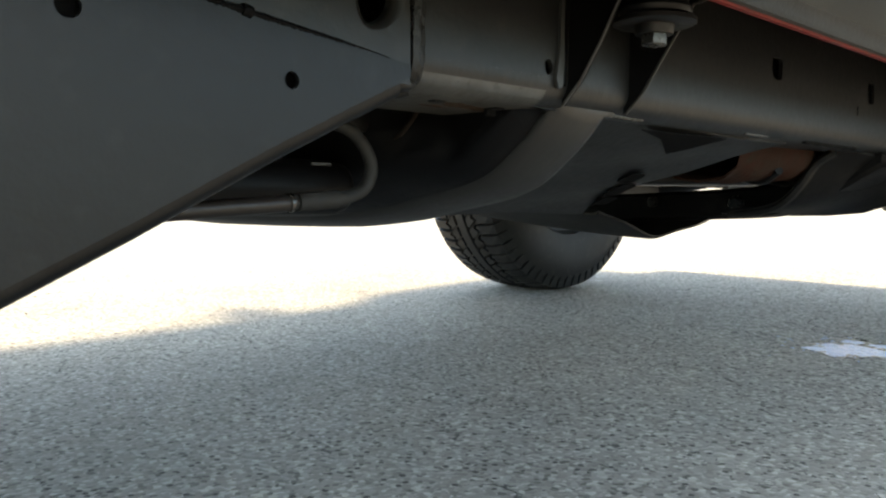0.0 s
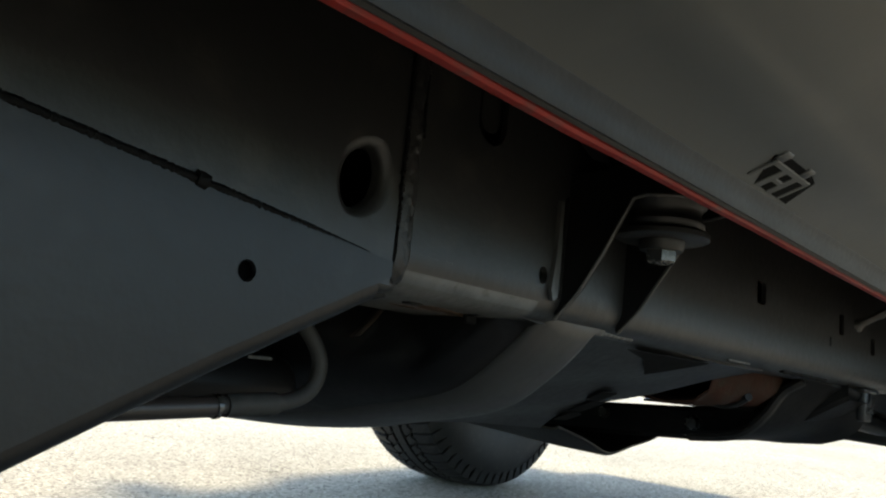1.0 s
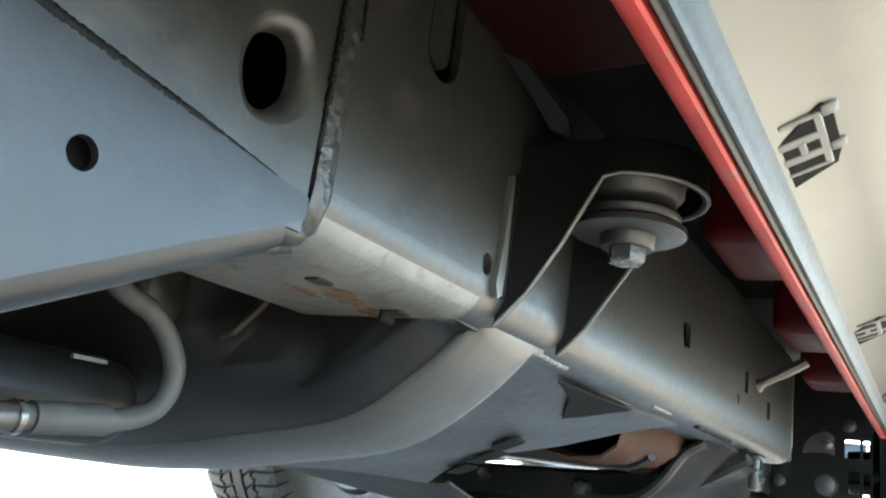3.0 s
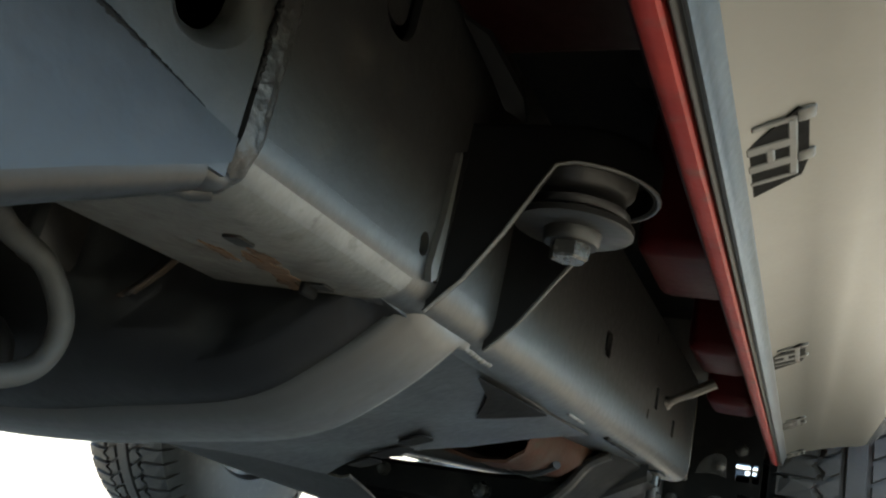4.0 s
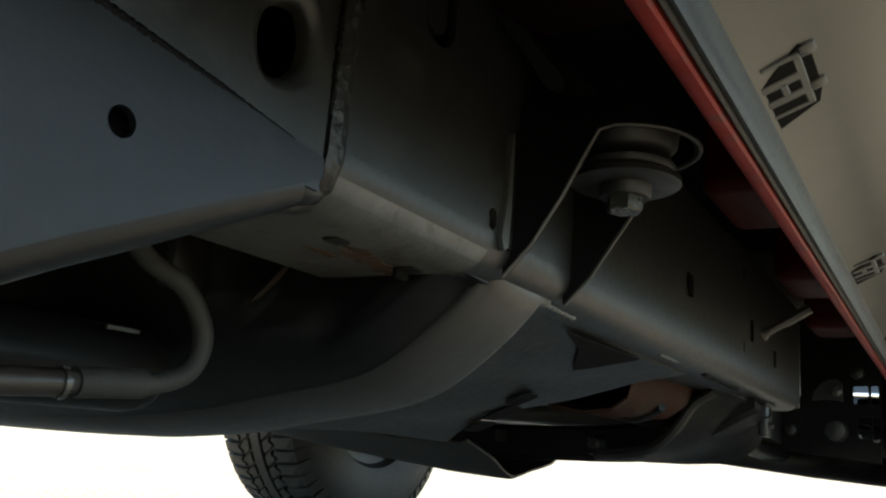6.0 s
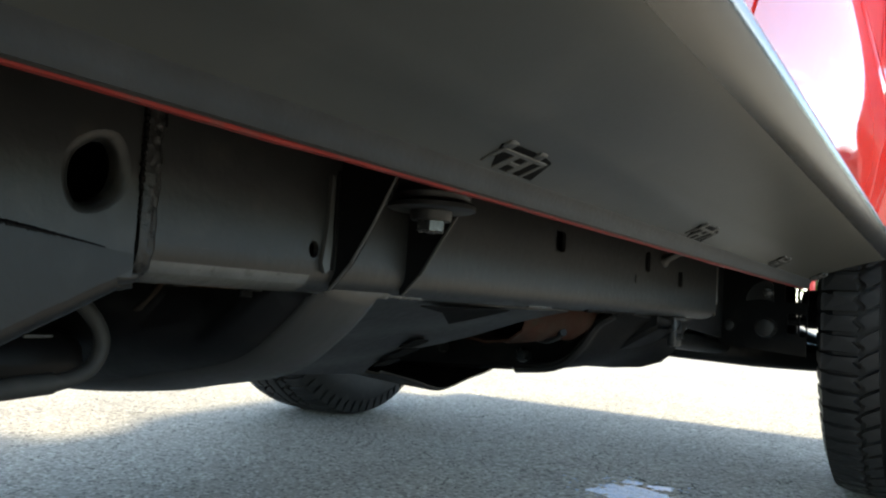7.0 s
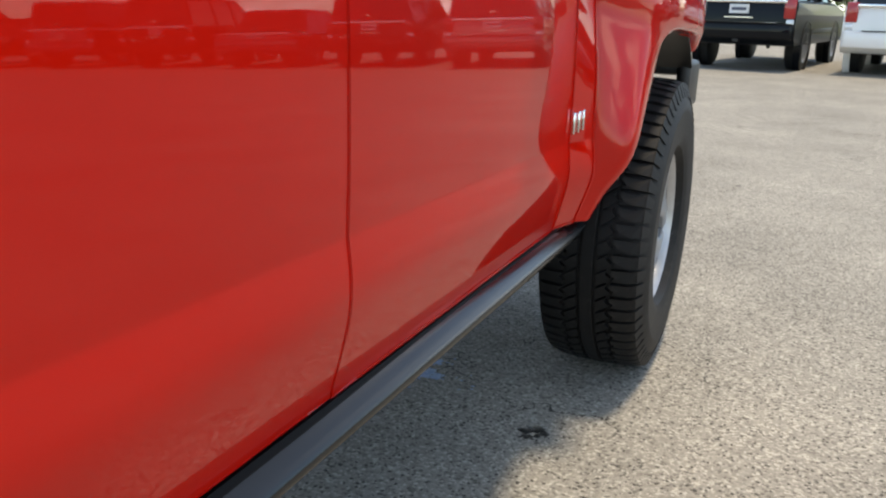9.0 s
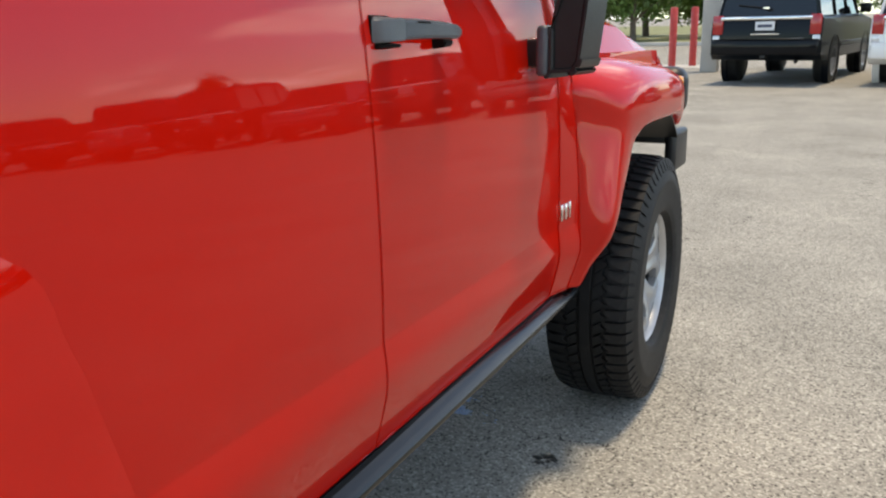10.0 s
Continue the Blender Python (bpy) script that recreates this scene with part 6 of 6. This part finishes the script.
# ---- other vehicles ----
def far_car(paint, length, width, height, m, label, wagon=True, cat="car", clear=0.36, lamp=LENS_RED, bright=CHROME):
    """A parked vehicle: forward is +y, its rear axle's middle on the origin. Body shell, glass, wheels, lamps, bumper and trim."""
    top = tagged(new("parked_suv" if wagon else "parked_car"), label, cat)
    top.matrix_basis = m
    hw, ro, wb = width / 2, 0.38, length * 0.59
    y0, y1 = -length * 0.215, length * 0.785
    belt = height * 0.60
    prof = [(y0, clear + 0.10), (y0 - 0.02, belt * 0.72), (y0 + 0.03, belt)]
    prof += [(y1 * 0.66, belt), (y1 * 0.96, belt * 0.90), (y1, belt * 0.72), (y1, clear + 0.12), (y1 * 0.95, clear)]
    prof_low = [(y0 + 0.12, clear)]
    bm = bmesh.new()
    ring = prof + prof_low
    for_side = []
    for x, k in ((-hw, 0.0), (-hw * 0.94, 1.0), (hw * 0.94, 1.0), (hw, 0.0)):
        for_side.append([bm.verts.new((x, y, z if k else (z - 0.05 if z > belt * 0.85 else z))) for y, z in ring])
    k = len(ring)
    for a, b in zip(for_side, for_side[1:]):
        for i in range(k):
            bm.faces.new((a[i], a[(i + 1) % k], b[(i + 1) % k], b[i]))
    bm.faces.new(for_side[0]), bm.faces.new(for_side[-1])
    bmesh.ops.bevel(bm, geom=[e for e in bm.edges if e.calc_face_angle(0) > 0.4], offset=0.045, segments=3, affect="EDGES", clamp_overlap=True)
    part("body", bm, paint, top, "", 45)
    yr, yf = y0 + (0.10 if wagon else 0.75), y1 * 0.62
    # cabin with glass set in
    def cab(name, mat, inset, z0, z1, lean):
        bm = bmesh.new()
        rows = []
        for z in (z0, z1):
            f = (z - belt) / (height - belt)
            x = hw * 0.90 - 0.16 * f - inset
            rows.append([bm.verts.new(p) for p in ((-x, yr + (0.10 if wagon else 0.5) * f + inset, z), (x, yr + (0.10 if wagon else 0.5) * f + inset, z), (x, yf - 0.75 * f - inset, z), (-x, yf - 0.75 * f - inset, z))])
        for i in range(4):
            j = (i + 1) % 4
            bm.faces.new((rows[0][i], rows[0][j], rows[1][j], rows[1][i]))
        bm.faces.new(rows[0]), bm.faces.new(rows[1])
        bmesh.ops.bevel(bm, geom=list(bm.edges), offset=0.03, segments=2, affect="EDGES", clamp_overlap=True)
        return part(name, bm, mat, top, "", 45)
    cab("window_band", GLASS_DARK, 0.0, belt - 0.03, height - 0.06, 0)
    bmr = bmesh.new()
    f = 0.97
    x = hw * 0.90 - 0.15 * f
    box(bmr, -x, x, yr + (0.10 if wagon else 0.5) * f - 0.03, yf - 0.73 * f + 0.02, height - 0.10, height, 0.045, 3)
    part("roof", bmr, paint, top)
    for sx in (1, -1):
        for y, lean in ((yr + 0.03, 0.08 if wagon else 0.45), (yr + (yf - yr) * 0.36, 0.0), (yr + (yf - yr) * 0.66, -0.05), (yf - 0.03, -0.72)):
            xs = hw * 0.90
            part("pillar", tube(bmesh.new(), [(sx * (xs - 0.0), y, belt - 0.02), (sx * (xs - 0.155), y + lean, height - 0.05)], 0.035, 6), paint, top)
        if wagon:
            part("roof_rail", tube(bmesh.new(), [(sx * hw * 0.66, yr + 0.25, height + 0.03), (sx * hw * 0.66, yf - 1.0, height + 0.03)], 0.018, 6), DARK, top)
        part("tail_lamp", boxed(*sorted((sx * (hw - 0.02), sx * (hw - 0.20))), y0 - 0.035, y0 + 0.06, belt * 0.74, belt * 1.02, 0.02, 2), lamp, top, "red tail lamp")
        part("reversing_lamp", boxed(*sorted((sx * (hw - 0.025), sx * (hw - 0.15))), y0 - 0.032, y0 + 0.05, belt * 0.62, belt * 0.735, 0.02, 2), LENS_CLEAR, top, "clear reversing lamp")
        part("head_lamp", boxed(*sorted((sx * (hw - 0.05), sx * (hw - 0.35))), y1 - 0.08, y1 + 0.03, belt * 0.66, belt * 0.84, 0.02, 2), LENS_CLEAR, top, "clear head lamp")
        part("door_mirror", boxed(*sorted((sx * (hw - 0.02), sx * (hw + 0.18))), yf - 0.35, yf - 0.22, belt + 0.02, belt + 0.20, 0.03, 2), paint, top)
        part("side_trim", boxed(*sorted((sx * (hw - 0.02), sx * (hw + 0.012))), 0.45, wb - 0.5, clear + 0.18, clear + 0.26, 0.008, 1), DARK, top)
        for y in (0.0, wb):
            t = part("wheel", lathe(bmesh.new(), [(sx * (hw - 0.27), 0.06), (sx * (hw - 0.27), ro * 0.90), (sx * (hw - 0.24), ro), (sx * (hw - 0.03), ro), (sx * hw, ro * 0.92), (sx * (hw + 0.006), ro * 0.70), (sx * (hw - 0.02), ro * 0.66), (sx * (hw - 0.06), 0.06)], 28, "X", (0, y, ro)), TYRE, top, "black tyre")
            part("rim", lathe(bmesh.new(), [(sx * (hw - 0.045), 0.02), (sx * (hw - 0.012), 0.07), (sx * (hw - 0.03), ro * 0.55), (sx * (hw + 0.004), ro * 0.66), (sx * (hw - 0.05), ro * 0.69), (sx * (hw - 0.08), 0.02)], 20, "X", (0, y, ro)), ALLOY, t, "bright alloy rim")
            part("arch_trim", lathe(bmesh.new(), [(sx * (hw - 0.10), ro + 0.05), (sx * (hw + 0.010), ro + 0.05), (sx * (hw + 0.010), ro + 0.08), (sx * (hw - 0.10), ro + 0.08)], 28, "X", (0, y, ro + 0.01), close=True), paint, top)
    part("rear_bumper", boxed(-hw * 0.98, hw * 0.98, y0 - 0.10, y0 + 0.15, clear + 0.08, clear + 0.36, 0.05, 3), paint, top, "painted rear bumper")
    part("front_bumper", boxed(-hw * 0.97, hw * 0.97, y1 - 0.12, y1 + 0.10, clear + 0.02, clear + 0.34, 0.05, 3), paint, top)
    part("tow_bar", boxed(-0.05, 0.05, y0 - 0.07, y0 + 0.20, clear + 0.03, clear + 0.10, 0.01, 1), DARK, top)
    part("bumper_step", boxed(-hw * 0.70, hw * 0.70, y0 - 0.108, y0 - 0.02, clear + 0.352, clear + 0.366, 0.004, 1), DARK, top)
    part("tailgate_trim", boxed(-hw * 0.82, hw * 0.82, y0 - 0.045, y0 + 0.02, belt * 0.95, belt * 1.00, 0.012, 2), bright, top, "bright strip over the tailgate")
    pl = part("licence_plate", boxed(-0.16, 0.16, y0 - 0.050, y0 - 0.02, belt * 0.80, belt * 0.80 + 0.15, 0.006, 1), PLATE, top, "pale plate with dark bars")
    part("plate_bar", boxed(-0.12, 0.12, y0 - 0.054, y0 - 0.049, belt * 0.80 + 0.05, belt * 0.80 + 0.10), BARS, pl)
    part("badge", boxed(-0.05, 0.05, y0 - 0.040, y0 + 0.02, belt * 1.10, belt * 1.13, 0.004, 1), CHROME, top)
    part("badge", boxed(hw * 0.45, hw * 0.68, y0 - 0.032, y0 - 0.01, belt * 0.66, belt * 0.69, 0.003, 1), CHROME, top)
    if wagon:
        part("rear_wiper", tube(bmesh.new(), [(0.02, y0 + 0.06, belt * 1.08), (-0.12, y0 + 0.075, belt * 1.12), (-0.50, y0 + 0.09, belt * 1.16)], 0.012, 6), SEAL, top)
        part("gate_handle", boxed(-0.24, 0.24, y0 - 0.048, y0 - 0.01, belt * 0.735, belt * 0.760, 0.006, 1), bright, top, "bright pull strip under the plate")
    part("grille", boxed(-hw * 0.5, hw * 0.5, y1 - 0.03, y1 + 0.02, belt * 0.64, belt * 0.84, 0.02, 2), DARK, top)
    part("grille_bar", boxed(-hw * 0.5, hw * 0.5, y1 + 0.005, y1 + 0.03, belt * 0.73, belt * 0.755, 0.006, 1), CHROME, top)
    part("exhaust_tip", tube(bmesh.new(), [(hw * 0.55, y0 + 0.2, clear + 0.0), (hw * 0.60, y0 - 0.08, clear - 0.02)], 0.032, 10), STEEL, top)
    part("underbody", boxed(-hw * 0.85, hw * 0.85, y0 + 0.3, y1 - 0.3, clear - 0.02, clear + 0.2, 0.03, 1), DARK, top)
    return top


far_car(BLACK_CAR, 5.2, 1.84, 1.96, pose(0.12, 13.95, 0, 0, 0, -9), "glossy black full-size SUV with chrome tailgate strip, parked", clear=0.44)
far_car(WHITE_CAR, 5.1, 2.0, 1.90, pose(2.72, 13.9, 0, 0, 0, -9), "white full-size SUV parked beside the black one")
# the same row goes on beyond the red vehicle's right side, tails towards it
row = ((5.65, 13.6, -9, GREY_CAR, True, "grey SUV parked in the row"), (8.35, 13.9, -8, BLACK_CAR, True, "black SUV parked in the row"), (11.0, 13.7, -10, BLUE_CAR, False, "dark blue sedan parked in the row"), (13.7, 13.8, -9, BLACK_CAR, True, "black SUV parked in the row"), (16.4, 13.6, -9, BLUE_CAR, True, "dark blue SUV parked in the row"), (19.1, 13.7, -9, BLACK_CAR, False, "black sedan parked in the row"), (21.8, 13.7, -9, GREY_CAR, True, "grey SUV parked in the row"))
for x, y, turn, paint, wagon, label in row:
    far_car(paint, 4.8, 1.9, 1.82 if wagon else 1.45, pose(x, y, 0, 0, 0, turn), label, wagon)

# ---- posts, kerb, grass strip, trees ----
for k, (x, y) in enumerate(((-2.66, 18.15), (-2.25, 18.60))):
    h = 1.42
    post = tagged(part("guard_post", lathe(bmesh.new(), [(0.0, 0.02), (0.0, 0.088), (h - 0.03, 0.088), (h - 0.008, 0.075), (h, 0.02)], 20, "Z", (x, y, 0)), POST_RED), "round red steel guard post standing in the asphalt", "post", "guard posts")
tagged(part("concrete_pillar", boxed(-1.72, -1.36, 16.5, 16.9, 0, 4.2, 0.02, 2), CONCRETE), "pale square concrete pillar beside the parked SUV", "pillar")
kerb = tagged(part("kerb", boxed(-60, 60, 33.0, 33.25, 0, 0.15, 0.02, 2), CONCRETE), "pale concrete kerb at the edge of the lot", "kerb", kind="structure")
tagged(part("pavement", boxed(-60, 60, 33.25, 34.2, 0, 0.13), CONCRETE, smooth=0), "pale concrete pavement", "pavement", kind="structure")
tagged(part("verge", boxed(-120, 120, 34.2, 90, 0, 0.14), GRASS, smooth=0), "dry green grass verge", "grass", kind="structure")
tagged(part("post_pad", boxed(-3.2, -1.7, 17.8, 19.0, 0, 0.02, 0.01, 1), CONCRETE), "pale concrete pad round the guard posts", "pad", kind="structure")


def tree(x, y, h, seed, spread=1.0):
    rnd = random.Random(seed)
    top = tagged(new("tree"), "broadleaf tree with a full low green crown", "tree", "trees beyond the lot")
    top.matrix_basis = pose(x, y, 0, 0, 0, rnd.uniform(0, 360))
    bm = bmesh.new()
    pts = curve([(0, 0, 0), (rnd.uniform(-.1, .1), rnd.uniform(-.1, .1), h * 0.25), (rnd.uniform(-.25, .25), rnd.uniform(-.25, .25), h * 0.5), (rnd.uniform(-.4, .4), rnd.uniform(-.4, .4), h * 0.82)], 5)
    tube(bm, pts, [h * (0.028 - 0.022 * i / (len(pts) - 1)) for i in range(len(pts))], 9)
    tips = []
    for k in range(16):
        z = h * rnd.uniform(0.16, 0.60)
        a = k * 2.4 + rnd.uniform(-.4, .4)
        ln = h * rnd.uniform(0.24, 0.44) * spread * (1.1 - 0.5 * z / h)
        p0 = Vector((0, 0, z))
        p2 = p0 + Vector((math.cos(a) * ln, math.sin(a) * ln, h * rnd.uniform(0.04, 0.20)))
        limb = curve([p0, p0.lerp(p2, 0.5) + Vector((0, 0, h * 0.03)), p2], 4)
        tube(bm, limb, [h * (0.011 - 0.009 * i / (len(limb) - 1)) for i in range(len(limb))], 6)
        tips += [limb[-1], limb[len(limb) // 2], p0.lerp(p2, 0.75)]
    tips += [Vector((rnd.uniform(-.12, .12) * h, rnd.uniform(-.12, .12) * h, h * rnd.uniform(0.6, 0.95))) for _ in range(14)]
    part("trunk", bm, BARK, top)
    verts, faces = [], []
    for tip in tips:
        for c in range(5):
            cc = tip + Vector((rnd.gauss(0, .075), rnd.gauss(0, .075), rnd.gauss(0, .06))) * h
            for _ in range(46):
                p = cc + Vector((rnd.gauss(0, .040), rnd.gauss(0, .040), rnd.gauss(0, .032))) * h
                s = h * rnd.uniform(0.012, 0.021)
                u = Vector((rnd.gauss(0, 1), rnd.gauss(0, 1), rnd.gauss(0, .6))).normalized()
                v = u.orthogonal().normalized()
                i = len(verts)
                verts += [p - u * s, p + v * s * 0.55, p + u * s, p - v * s * 0.55]
                faces.append((i, i + 1, i + 2, i + 3))
    me = bpy.data.meshes.new("crown")
    me.from_pydata([tuple(v) for v in verts], [], faces)
    me.materials.append(LEAF)
    crown = new("crown", me)
    crown.parent = top
    tagged(crown, "full crown of small green leaves", kind="stuff")
    return top


for k, (x, y, h) in enumerate(((-7.9, 35.5, 5.6), (-11.5, 38.5, 6.5), (-4.9, 40, 6.2), (-15, 37, 6.0), (-9.5, 45, 7.5), (-1.5, 47, 7.0), (5.0, 50, 7.0), (46, 52, 5.0))):
    tree(x, y, h, 40 + k)
